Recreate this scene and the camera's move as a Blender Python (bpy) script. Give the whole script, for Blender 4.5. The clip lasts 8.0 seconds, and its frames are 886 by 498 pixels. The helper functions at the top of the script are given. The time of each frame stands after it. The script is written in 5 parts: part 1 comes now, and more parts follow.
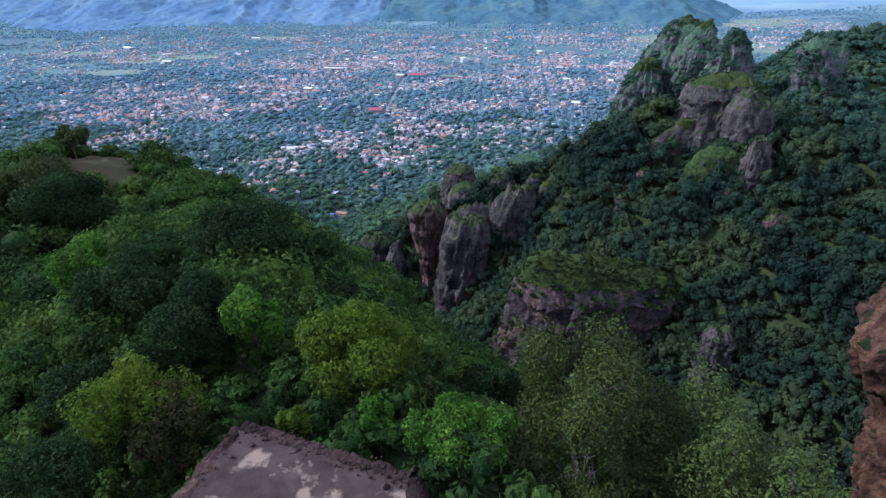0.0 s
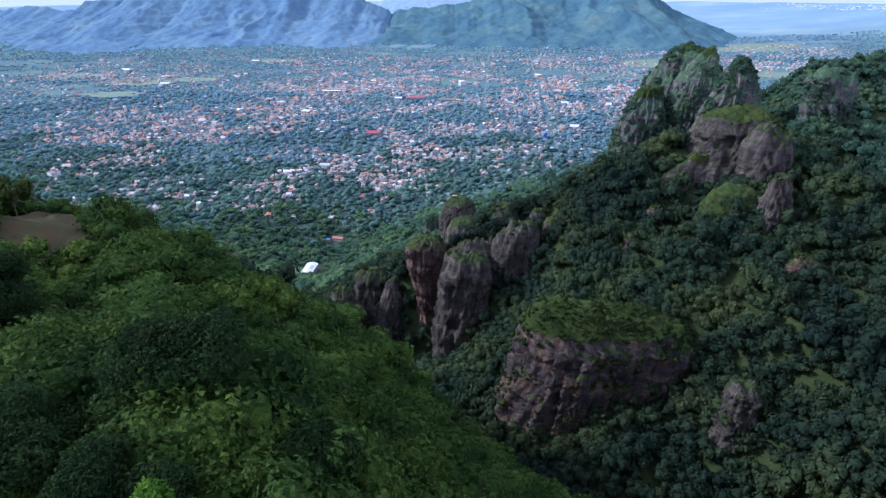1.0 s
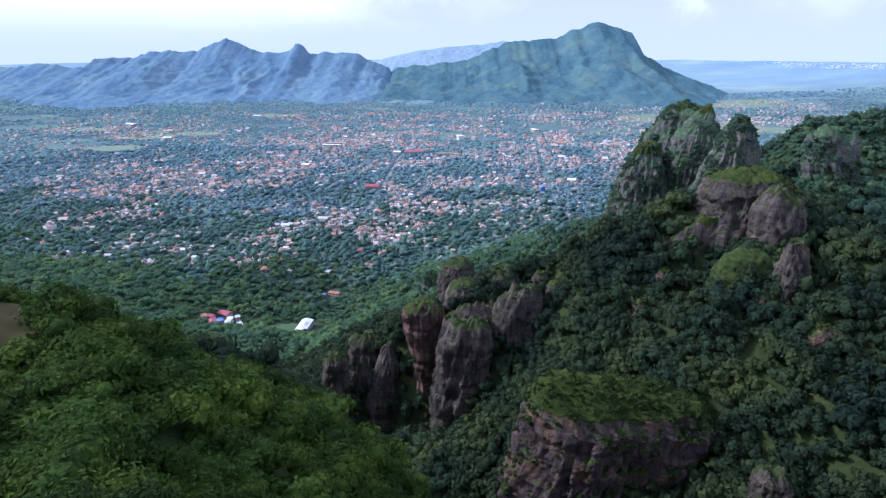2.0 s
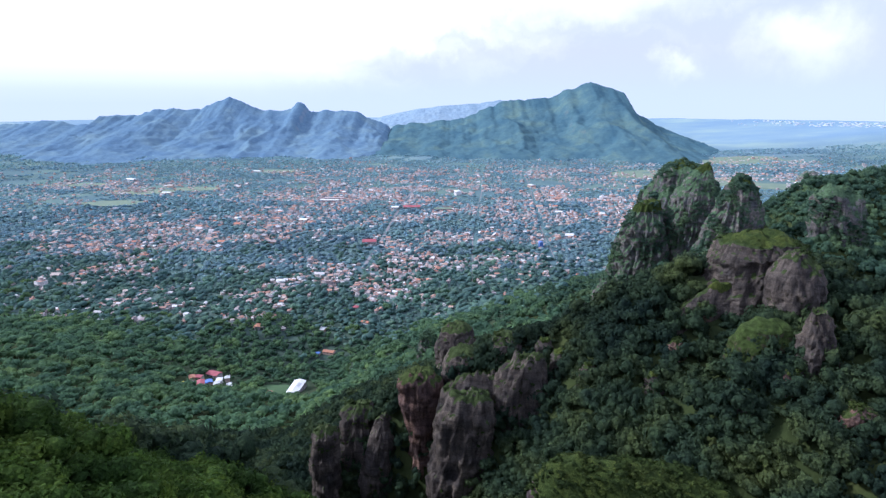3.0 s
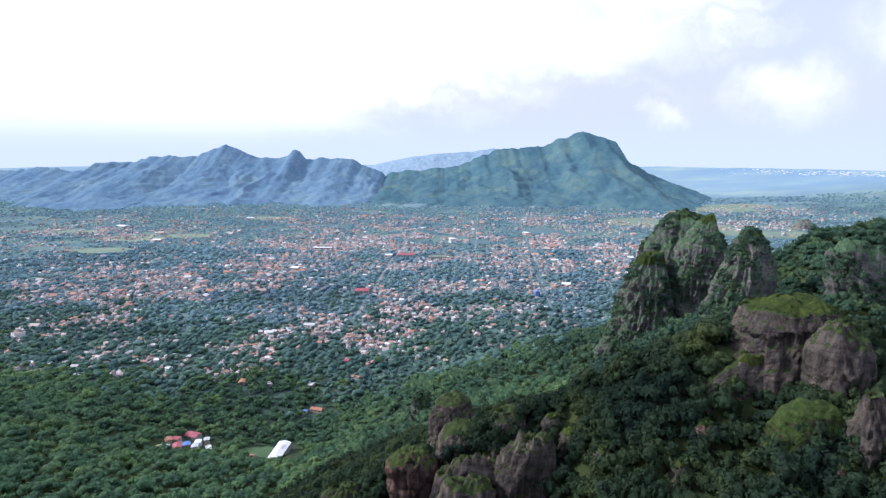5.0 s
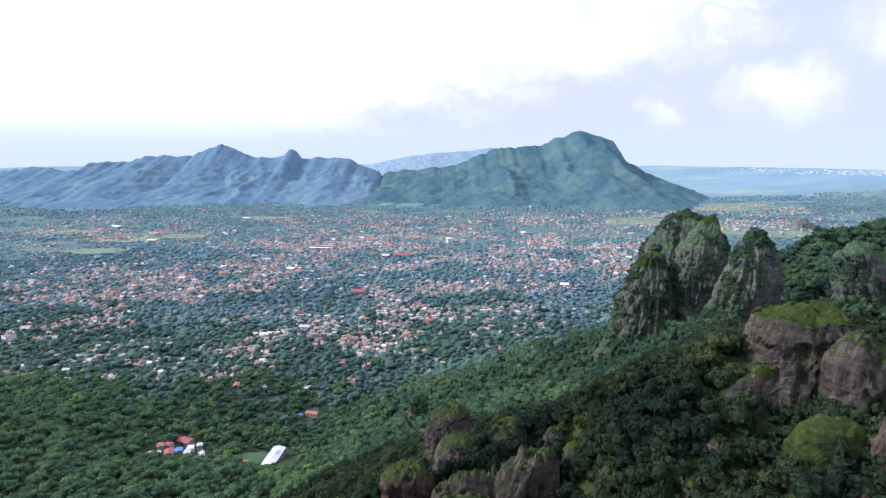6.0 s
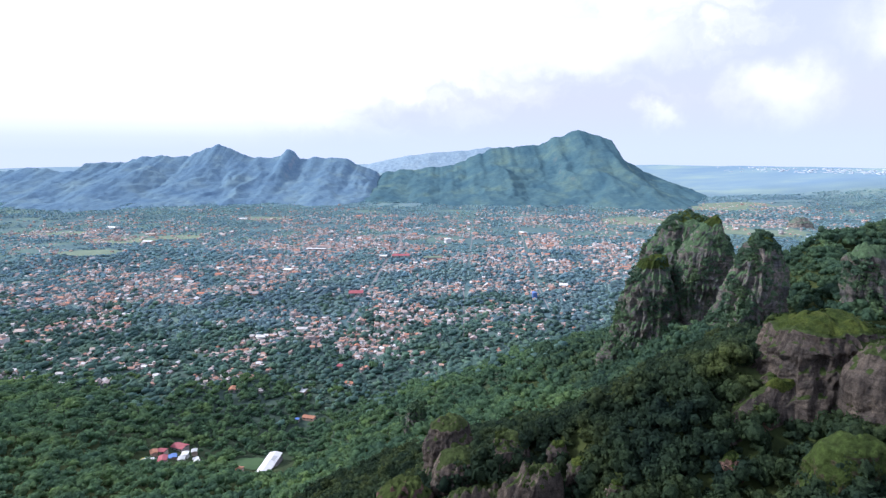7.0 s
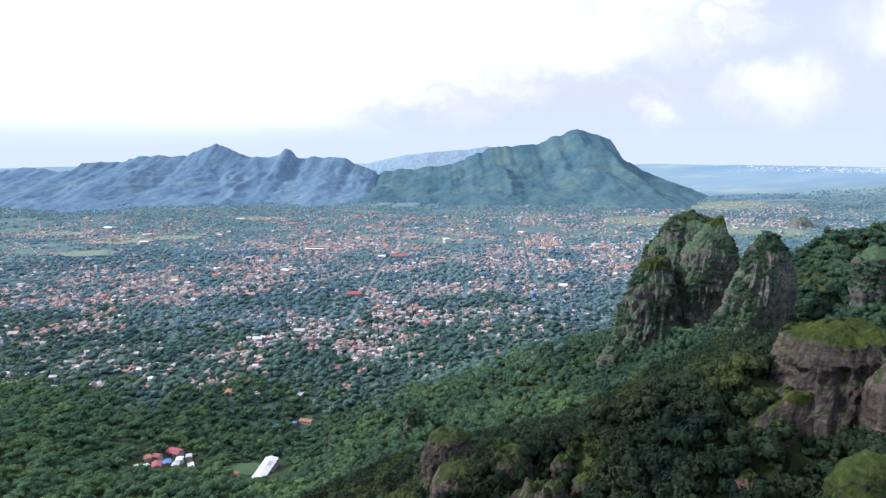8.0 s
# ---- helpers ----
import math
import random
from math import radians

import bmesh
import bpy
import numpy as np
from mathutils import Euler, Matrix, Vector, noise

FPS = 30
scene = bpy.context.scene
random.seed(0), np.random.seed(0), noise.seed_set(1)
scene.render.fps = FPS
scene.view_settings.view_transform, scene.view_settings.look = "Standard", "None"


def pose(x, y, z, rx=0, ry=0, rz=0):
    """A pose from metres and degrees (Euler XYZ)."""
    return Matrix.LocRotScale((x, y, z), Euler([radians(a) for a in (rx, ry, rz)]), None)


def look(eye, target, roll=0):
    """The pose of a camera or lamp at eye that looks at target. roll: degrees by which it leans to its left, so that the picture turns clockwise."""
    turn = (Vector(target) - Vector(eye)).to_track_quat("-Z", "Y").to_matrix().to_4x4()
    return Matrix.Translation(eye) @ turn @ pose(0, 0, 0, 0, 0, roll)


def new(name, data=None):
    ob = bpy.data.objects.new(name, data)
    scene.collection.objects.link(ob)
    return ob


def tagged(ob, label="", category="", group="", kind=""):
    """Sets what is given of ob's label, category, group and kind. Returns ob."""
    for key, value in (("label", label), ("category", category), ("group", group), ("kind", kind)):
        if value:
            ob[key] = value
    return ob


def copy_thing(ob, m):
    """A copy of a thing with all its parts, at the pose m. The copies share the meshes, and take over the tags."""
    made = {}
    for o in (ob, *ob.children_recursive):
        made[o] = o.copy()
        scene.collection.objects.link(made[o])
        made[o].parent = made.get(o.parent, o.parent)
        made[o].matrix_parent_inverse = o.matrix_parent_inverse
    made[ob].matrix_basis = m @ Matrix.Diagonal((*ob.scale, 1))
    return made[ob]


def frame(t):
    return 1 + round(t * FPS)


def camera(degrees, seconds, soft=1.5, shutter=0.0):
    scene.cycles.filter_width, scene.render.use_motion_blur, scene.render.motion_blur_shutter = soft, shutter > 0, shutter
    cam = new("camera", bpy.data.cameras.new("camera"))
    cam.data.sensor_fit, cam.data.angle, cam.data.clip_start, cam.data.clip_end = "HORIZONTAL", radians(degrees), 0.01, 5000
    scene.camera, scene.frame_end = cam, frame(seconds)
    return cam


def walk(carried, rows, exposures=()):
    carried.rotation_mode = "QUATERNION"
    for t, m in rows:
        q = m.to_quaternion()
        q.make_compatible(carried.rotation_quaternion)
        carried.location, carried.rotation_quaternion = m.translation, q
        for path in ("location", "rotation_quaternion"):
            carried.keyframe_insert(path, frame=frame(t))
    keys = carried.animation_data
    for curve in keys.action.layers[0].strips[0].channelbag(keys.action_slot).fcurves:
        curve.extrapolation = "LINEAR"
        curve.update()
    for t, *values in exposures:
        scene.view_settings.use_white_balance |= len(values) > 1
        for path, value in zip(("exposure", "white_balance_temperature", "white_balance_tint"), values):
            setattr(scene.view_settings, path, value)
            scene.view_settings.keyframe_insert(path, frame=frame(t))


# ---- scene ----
cam = camera(77.9, 8.0, soft=1.35)
PATH = [
    (0.0, pose(0.0, 0.0, 360.0, 62.220, 0, 1.743) @ pose(0, 0, 0, 0, 0, -0.496)),
    (0.5, pose(-0.52, 10.73, 360.51, 62.446, 0, 1.616) @ pose(0, 0, 0, 0, 0, -0.335)),
    (1.0, pose(-1.07, 20.14, 361.18, 64.278, 0, 1.459) @ pose(0, 0, 0, 0, 0, -0.224)),
    (1.5, pose(-1.28, 27.56, 361.84, 66.736, 0, 1.370) @ pose(0, 0, 0, 0, 0, -0.185)),
    (3.0, pose(-2.1, 50.12, 363.66, 75.063, 0, 0.962) @ pose(0, 0, 0, 0, 0, -0.030)),
    (3.5, pose(-2.28, 56.99, 364.08, 77.580, 0, 0.872) @ pose(0, 0, 0, 0, 0, 0.036)),
    (4.0, pose(-2.46, 64.71, 364.51, 79.832, 0, 0.664) @ pose(0, 0, 0, 0, 0, 0.061)),
    (4.5, pose(-2.66, 71.45, 364.86, 79.846, 0, 0.528) @ pose(0, 0, 0, 0, 0, 0.119)),
    (6.0, pose(-2.69, 90.43, 365.6, 79.759, 0, 0.067) @ pose(0, 0, 0, 0, 0, 0.111)),
    (6.5, pose(-2.62, 95.75, 366.11, 79.716, 0, -0.000) @ pose(0, 0, 0, 0, 0, 0.026)),
    (7.0, pose(-2.61, 101.32, 366.49, 79.715, 0, -0.113) @ pose(0, 0, 0, 0, 0, -0.033)),
    (7.5, pose(-2.78, 106.54, 366.75, 79.682, 0, -0.178) @ pose(0, 0, 0, 0, 0, -0.065)),
    (8.0, pose(-2.58, 112.39, 366.94, 79.639, 0, -0.256) @ pose(0, 0, 0, 0, 0, -0.096)),
]
walk(cam, PATH, [(0.0, 0.05, 4900, 19), (1.5, 0.07, 5050, 19), (3.5, 0.07, 5400, 16), (8.0, 0.06, 5700, 14)])

# ---- sky and sun ----
SUN_AZ, SUN_EL = radians(-88), radians(33)          # from straight ahead, towards the left; height
sun_way = Vector((math.sin(SUN_AZ) * math.cos(SUN_EL), math.cos(SUN_AZ) * math.cos(SUN_EL), math.sin(SUN_EL)))
sun = new("sun", bpy.data.lights.new("sun", "SUN"))
sun.data.energy, sun.data.angle, sun.data.color = 3.7, radians(7), (1.0, 0.92, 0.80)
sun.matrix_world = look(sun_way * 1000, (0, 0, 0))


def links(tree, *pairs):
    for a, b in pairs:
        tree.links.new(a, b)


def node(tree, kind, **values):
    n = tree.nodes.new(kind)
    for key, value in values.items():
        if key in n.inputs:
            n.inputs[key].default_value = value
        else:
            setattr(n, key, value)
    return n


def ramp(tree, stops):
    n = tree.nodes.new("ShaderNodeValToRGB")
    e = n.color_ramp.elements
    while len(e) < len(stops):
        e.new(0.5)
    for el, (p, c) in zip(e, stops):
        el.position, el.color = p, (*c, 1)
    return n


world = bpy.data.worlds.new("sky")
scene.world = world
world.use_nodes = True
wt = world.node_tree
wt.nodes.clear()
sky = node(wt, "ShaderNodeTexSky", sky_type="NISHITA", sun_disc=False, sun_elevation=SUN_EL, sun_rotation=SUN_AZ, air_density=1.2, dust_density=2.5)
coord = node(wt, "ShaderNodeTexCoord")
split = node(wt, "ShaderNodeSeparateXYZ")
# clouds on a far sheet: the way is divided by its forward share, so that they lie low over the horizon
ahead = node(wt, "ShaderNodeCombineXYZ")
flat = node(wt, "ShaderNodeVectorMath", operation="DIVIDE")
links(wt, (coord.outputs["Generated"], split.inputs[0]), (coord.outputs["Generated"], flat.inputs[0]), (ahead.outputs[0], flat.inputs[1]))
for k in range(3):
    wt.links.new(split.outputs["Y"], ahead.inputs[k])


def summed(*socks, op="ADD", clamp=False):
    out = socks[0]
    for other in socks[1:]:
        n = node(wt, "ShaderNodeMath", operation=op, use_clamp=clamp)
        for sock, v in ((n.inputs[0], out), (n.inputs[1], other)):
            if isinstance(v, (int, float)):
                sock.default_value = v
            else:
                wt.links.new(v, sock)
        out = n.outputs[0]
    return out


billow = node(wt, "ShaderNodeTexNoise", Scale=9.0, Detail=6.0, Roughness=0.6)
push = node(wt, "ShaderNodeVectorMath", operation="MULTIPLY_ADD")
push.inputs[1].default_value, push.inputs[2].default_value = (0.20, 0.0, 0.14), (-0.10, 0.0, -0.07)
bent = node(wt, "ShaderNodeVectorMath", operation="ADD")
low = node(wt, "ShaderNodeVectorMath", operation="MULTIPLY")
low.inputs[1].default_value = (1.0, 1.0, 2.6)
links(wt, (flat.outputs[0], billow.inputs["Vector"]), (billow.outputs["Color"], push.inputs[0]), (flat.outputs[0], bent.inputs[0]), (push.outputs[0], bent.inputs[1]), (bent.outputs[0], low.inputs[0]))
clouds = node(wt, "ShaderNodeTexNoise", Scale=3.4, Detail=5.0, Roughness=0.5)
wt.links.new(low.outputs[0], clouds.inputs["Vector"])
ways = node(wt, "ShaderNodeSeparateXYZ")
wt.links.new(bent.outputs[0], ways.inputs[0])


def eased(sock, lo, hi):
    r = node(wt, "ShaderNodeMapRange", interpolation_type="SMOOTHSTEP")
    r.inputs[1].default_value, r.inputs[2].default_value = lo, hi
    wt.links.new(sock, r.inputs[0])
    return r.outputs[0]


def puff(x, z, wide, tall, soft):
    """A heap of cloud round one direction, 0 to 1."""
    d = node(wt, "ShaderNodeVectorMath", operation="MULTIPLY_ADD")
    d.inputs[1].default_value, d.inputs[2].default_value = (1 / wide, 0, 1 / tall), (-x / wide, 0, -z / tall)
    n = node(wt, "ShaderNodeVectorMath", operation="LENGTH")
    links(wt, (bent.outputs[0], d.inputs[0]), (d.outputs[0], n.inputs[0]))
    return summed(eased(n.outputs["Value"], 1.15, 1.15 - soft), 0.65, op="MULTIPLY")


bright_bank = eased(summed(summed(ways.outputs["X"], -0.55, op="MULTIPLY"), summed(ways.outputs["Z"], 1.6, op="MULTIPLY"), clouds.outputs["Fac"]), 0.50, 0.86)
heaps = summed(puff(0.60, 0.100, 0.130, 0.068, 1.0), puff(0.375, 0.066, 0.050, 0.028, 1.1), puff(0.475, 0.212, 0.055, 0.035, 1.1), puff(0.84, 0.215, 0.17, 0.09, 0.9), puff(-0.20, 0.10, 0.16, 0.05, 0.9), puff(0.20, 0.18, 0.26, 0.07, 0.8), op="MAXIMUM")
cover = summed(bright_bank, heaps, op="MAXIMUM")
gap = node(wt, "ShaderNodeMix", data_type="RGBA")
gap.inputs[0].default_value, gap.inputs[7].default_value = 0.72, (8.8, 8.8, 9.9, 1)
wt.links.new(sky.outputs[0], gap.inputs[6])
tone = ramp(wt, [(0.34, (9.0, 9.0, 9.8)), (0.56, (11.6, 11.2, 11.2))])
wt.links.new(clouds.outputs["Fac"], tone.inputs[0])
white = node(wt, "ShaderNodeMix", data_type="RGBA")
white.inputs[7].default_value = (12.8, 12.3, 11.9, 1)
links(wt, (summed(heaps, eased(ways.outputs["X"], 0.25, -0.35), op="MAXIMUM"), white.inputs[0]), (tone.outputs[0], white.inputs[6]))
mix = node(wt, "ShaderNodeMix", data_type="RGBA")
open_up = ramp(wt, [(0.45, (1, 1, 1)), (0.8, (0.25, 0.25, 0.25))])     # the clouds thin out overhead
links(wt, (split.outputs["Z"], open_up.inputs[0]), (summed(cover, open_up.outputs[0], op="MULTIPLY"), mix.inputs[0]), (gap.outputs[2], mix.inputs[6]), (white.outputs[2], mix.inputs[7]))
hz = ramp(wt, [(0.0, (1, 1, 1)), (0.02, (0.9, 0.9, 0.9)), (0.085, (0, 0, 0))])
veil = node(wt, "ShaderNodeMix", data_type="RGBA")
veil.inputs[7].default_value = (7.2, 7.8, 9.4, 1)
back = node(wt, "ShaderNodeBackground", Strength=0.105)
wout = node(wt, "ShaderNodeOutputWorld")
links(wt, (split.outputs["Z"], hz.inputs[0]), (hz.outputs[0], veil.inputs[0]), (mix.outputs[2], veil.inputs[6]), (veil.outputs[2], back.inputs[0]), (back.outputs[0], wout.inputs[0]))


# ---- numbers and meshes ----
def hashed(i, j, k, seed):
    n = (i * 374761393 + j * 668265263 + k * 2147483647 + seed * 1274126177) & 0xFFFFFFFF
    n = ((n ^ (n >> 13)) * 1274126177) & 0xFFFFFFFF
    n = ((n ^ (n >> 16)) * 2246822519) & 0xFFFFFFFF
    return ((n ^ (n >> 15)) & 0xFFFFFF) / 8388607.5 - 1


def lumps(x, y, z=None, seed=0):
    """Smooth noise of about unit wavelength, from -1 to 1."""
    x, y = np.asarray(x, float), np.asarray(y, float)
    z = np.zeros_like(x) if z is None else np.asarray(z, float)
    i, j, k = (np.floor(v).astype(np.int64) for v in (x, y, z))
    u, v, w = ((a - b) for a, b in ((x, i), (y, j), (z, k)))
    u, v, w = (a * a * (3 - 2 * a) for a in (u, v, w))
    out = 0
    for a in (0, 1):
        for b in (0, 1):
            for c in (0, 1):
                out = out + (u if a else 1 - u) * (v if b else 1 - v) * (w if c else 1 - w) * hashed(i + a, j + b, k + c, seed)
    return out


def fractal(x, y, z=None, seed=0, octaves=4, gain=0.5):
    out, amp = 0, 1.0
    for o in range(octaves):
        f = 2.03 ** o
        out = out + amp * lumps(x * f, y * f, None if z is None else z * f, seed + o)
        amp *= gain
    return out


def mesh_of(name, verts, tris, mats=(), smooth=False, index=None):
    """A mesh from arrays of places and of corners, three or four a face."""
    me = bpy.data.meshes.new(name)
    verts, tris = np.asarray(verts, np.float32), np.asarray(tris, np.int32)
    n, k = tris.shape
    me.vertices.add(len(verts))
    me.vertices.foreach_set("co", verts.ravel())
    me.loops.add(n * k)
    me.loops.foreach_set("vertex_index", tris.ravel())
    me.polygons.add(n)
    me.polygons.foreach_set("loop_start", np.arange(0, n * k, k, dtype=np.int32))
    if smooth:
        me.polygons.foreach_set("use_smooth", np.ones(n, bool))
    for m in mats:
        me.materials.append(m)
    if index is not None:
        me.polygons.foreach_set("material_index", np.asarray(index, np.int32))
    me.update(calc_edges=True)
    me.validate()
    return me


def part(name, bm, material, parent=None, label=""):
    me = bpy.data.meshes.new(name)
    bm.to_mesh(me)
    bm.free()
    me.materials.append(material)
    ob = new(name, me)
    ob.parent = parent
    return tagged(ob, label)


def piece(name, me, parent=None, label="", m=None):
    ob = new(name, me)
    ob.parent = parent
    if m is not None:
        ob.matrix_basis = m
    return tagged(ob, label)


def box(bm, x0, x1, y0, y1, z0, z1, turn=None):
    r = bmesh.ops.create_cube(bm, size=1)
    m = Matrix.Translation(((x0 + x1) / 2, (y0 + y1) / 2, (z0 + z1) / 2)) @ Matrix.Diagonal((x1 - x0, y1 - y0, z1 - z0, 1))
    bmesh.ops.transform(bm, matrix=(turn @ m) if turn else m, verts=r["verts"])
    return r["verts"]


def repeat(templates, which, places, turns, sizes, rng):
    """Arrays of one joined mesh: for each place a turned and sized template (vertices, triangles)."""
    vs, ts, base = [], [], 0
    for k, (v, f) in enumerate(templates):
        pick = np.nonzero(which == k)[0]
        if not len(pick):
            continue
        c, s = np.cos(turns[pick])[:, None], np.sin(turns[pick])[:, None]
        x = c * v[None, :, 0] - s * v[None, :, 1]
        y = s * v[None, :, 0] + c * v[None, :, 1]
        p = np.stack([x * sizes[pick, 0:1], y * sizes[pick, 0:1], np.repeat(v[None, :, 2], len(pick), 0) * sizes[pick, 1:2]], -1) + places[pick][:, None]
        vs.append(p.reshape(-1, 3))
        ts.append((f[None] + base + (np.arange(len(pick)) * len(v))[:, None, None]).reshape(-1, f.shape[1]))
        base += len(pick) * len(v)
    return np.concatenate(vs), np.concatenate(ts)


def ico(sub):
    bm = bmesh.new()
    bmesh.ops.create_icosphere(bm, subdivisions=sub, radius=1)
    v = np.array([p.co[:] for p in bm.verts])
    f = np.array([[q.index for q in p.verts] for p in bm.faces])
    bm.free()
    return v, f


# ---- materials ----
def material(name, rough=0.9, spec=0.3):
    m = bpy.data.materials.new(name)
    m.use_nodes = True
    t = m.node_tree
    b = t.nodes["Principled BSDF"]
    b.inputs["Roughness"].default_value = rough
    b.inputs["Specular IOR Level"].default_value = spec
    return m, t, b


def mixed(t, fac, a, b, blend="MIX"):
    n = node(t, "ShaderNodeMix", data_type="RGBA", blend_type=blend)
    for sock, v in ((n.inputs[0], fac), (n.inputs[6], a), (n.inputs[7], b)):
        if isinstance(v, (int, float)):
            sock.default_value = v
        elif isinstance(v, tuple):
            sock.default_value = (*v, 1)
        else:
            t.links.new(v, sock)
    return n.outputs[2]


def spots(t, scale, detail=4.0, rough=0.55, stretch=None):
    g = node(t, "ShaderNodeNewGeometry")
    v = g.outputs["Position"]
    if stretch:
        mul = node(t, "ShaderNodeVectorMath", operation="MULTIPLY")
        mul.inputs[1].default_value = stretch
        t.links.new(v, mul.inputs[0])
        v = mul.outputs[0]
    n = node(t, "ShaderNodeTexNoise", Scale=scale, Detail=detail, Roughness=rough)
    t.links.new(v, n.inputs["Vector"])
    return n.outputs["Fac"]


def curve(t, sock, stops):
    r = ramp(t, stops)
    t.links.new(sock, r.inputs[0])
    return r.outputs[0]


def steepness(t, lo, hi):
    """0 on faces that look up, 1 on steep ones."""
    g = node(t, "ShaderNodeNewGeometry")
    s = node(t, "ShaderNodeSeparateXYZ")
    r = node(t, "ShaderNodeMapRange")
    r.inputs[1].default_value, r.inputs[2].default_value = hi, lo
    links(t, (g.outputs["Normal"], s.inputs[0]), (s.outputs["Z"], r.inputs[0]))
    return r.outputs[0]


def foliage(name, dark, mid, light, patch=0.06, glow=0.32, grain=1.1, vary=1.0):
    near_one = lambda c: tuple(1 + (v - 1) * vary for v in c)
    m, t, b = material(name, 0.8, 0.09)
    g = node(t, "ShaderNodeNewGeometry")
    tree = curve(t, spots(t, patch, 3.0), [(0.28, dark), (0.5, mid), (0.72, light)])
    leaf = curve(t, g.outputs["Random Per Island"], [(0.0, near_one((0.74, 0.74, 0.76))), (0.6, (1, 1, 1)), (1.0, near_one((1.30, 1.28, 1.1)))])
    c = mixed(t, 1.0, tree, leaf, "MULTIPLY")
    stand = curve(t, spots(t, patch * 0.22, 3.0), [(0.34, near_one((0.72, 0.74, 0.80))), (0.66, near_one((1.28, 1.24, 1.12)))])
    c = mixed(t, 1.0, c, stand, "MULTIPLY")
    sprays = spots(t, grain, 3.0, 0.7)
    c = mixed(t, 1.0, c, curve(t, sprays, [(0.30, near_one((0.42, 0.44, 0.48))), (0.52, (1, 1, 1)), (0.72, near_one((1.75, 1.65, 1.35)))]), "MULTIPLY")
    bump = node(t, "ShaderNodeBump", Strength=1.0, Distance=1.2 / grain)
    links(t, (sprays, bump.inputs["Height"]), (bump.outputs[0], b.inputs["Normal"]))
    t.links.new(c, b.inputs["Base Color"])
    if glow:
        out = t.nodes["Material Output"]
        tr = node(t, "ShaderNodeBsdfTranslucent")
        mx = node(t, "ShaderNodeMixShader")
        mx.inputs[0].default_value = glow
        links(t, (c, tr.inputs[0]), (b.outputs[0], mx.inputs[1]), (tr.outputs[0], mx.inputs[2]), (mx.outputs[0], out.inputs[0]))
    return m


def rock_material(name, grey, brown, pale, moss, grass_from=0.62, growth=0.75, streaks=0.35):
    m, t, b = material(name, 0.95, 0.2)
    base = curve(t, spots(t, 0.11, 5.0), [(0.3, grey), (0.5, brown), (0.72, pale)])
    streak = curve(t, spots(t, 0.35, 5.0, 0.6, (1, 1, 0.14)), [(0.32, (streaks, streaks * 0.97, streaks * 1.02)), (0.55, (1, 1, 1)), (0.8, (1.35, 1.25, 1.15))])
    c = mixed(t, 1.0, base, streak, "MULTIPLY")
    grain = curve(t, spots(t, 1.6, 5.0, 0.65), [(0.3, (0.6, 0.6, 0.6)), (0.7, (1.3, 1.3, 1.3))])
    c = mixed(t, 1.0, c, grain, "MULTIPLY")
    bands = curve(t, spots(t, 0.55, 4.0, 0.6, (0.10, 0.10, 1)), [(0.34, (0.62, 0.60, 0.60)), (0.52, (1, 1, 1)), (0.7, (1.22, 1.16, 1.08))])
    c = mixed(t, 1.0, c, bands, "MULTIPLY")
    flatness = steepness(t, grass_from - 0.22, grass_from)
    ragged = node(t, "ShaderNodeMath", operation="MULTIPLY_ADD")
    ragged.inputs[1].default_value = 1.5
    links(t, (spots(t, 0.25, 5.0), ragged.inputs[0]))
    off = node(t, "ShaderNodeMath", operation="SUBTRACT")
    off.inputs[1].default_value = growth
    links(t, (flatness, ragged.inputs[2]), (ragged.outputs[0], off.inputs[0]))
    green = curve(t, spots(t, 0.5, 5.0), [(0.3, tuple(v * 0.5 for v in moss)), (0.55, moss), (0.75, tuple(v * 1.5 for v in moss))])
    edge = curve(t, off.outputs[0], [(0.4, (0, 0, 0)), (0.6, (1, 1, 1))])
    c = mixed(t, edge, green, c)
    t.links.new(c, b.inputs["Base Color"])
    bump = node(t, "ShaderNodeBump", Strength=1.0, Distance=0.9)
    joints = node(t, "ShaderNodeBump", Strength=0.8, Distance=1.6)
    links(t, (spots(t, 0.30, 5.0, 0.6, (1, 1, 0.35)), joints.inputs["Height"]), (joints.outputs[0], bump.inputs["Normal"]),
          (spots(t, 0.9, 6.0, 0.7, (1, 1, 1.3)), bump.inputs["Height"]), (bump.outputs[0], b.inputs["Normal"]))
    return m


M_ROCK = rock_material("crag_rock", (0.068, 0.064, 0.064), (0.112, 0.097, 0.087), (0.192, 0.164, 0.139), (0.051, 0.075, 0.024), 0.66, 0.82)
# far crags: rock and moss lightened, dark streaks weakened, to paint in haze
M_HAZEMOSSY = rock_material("hazed_mossy_rock", (0.113, 0.128, 0.144), (0.179, 0.175, 0.171), (0.281, 0.250, 0.224), (0.085, 0.144, 0.077), 0.56, 1.15, 0.58)
M_REDWALL = rock_material("reddish_rock", (0.084, 0.060, 0.060), (0.150, 0.100, 0.088), (0.27, 0.172, 0.132), (0.060, 0.086, 0.024), 0.66, 0.82)
M_BUTTE = rock_material("butte_rock", (0.086, 0.074, 0.084), (0.138, 0.108, 0.106), (0.262, 0.166, 0.116), (0.055, 0.085, 0.024), 0.60, 0.90)
M_MOUND = rock_material("grassy_rock", (0.07, 0.065, 0.045), (0.095, 0.085, 0.055), (0.13, 0.11, 0.075), (0.056, 0.088, 0.022), 0.45, 1.3)
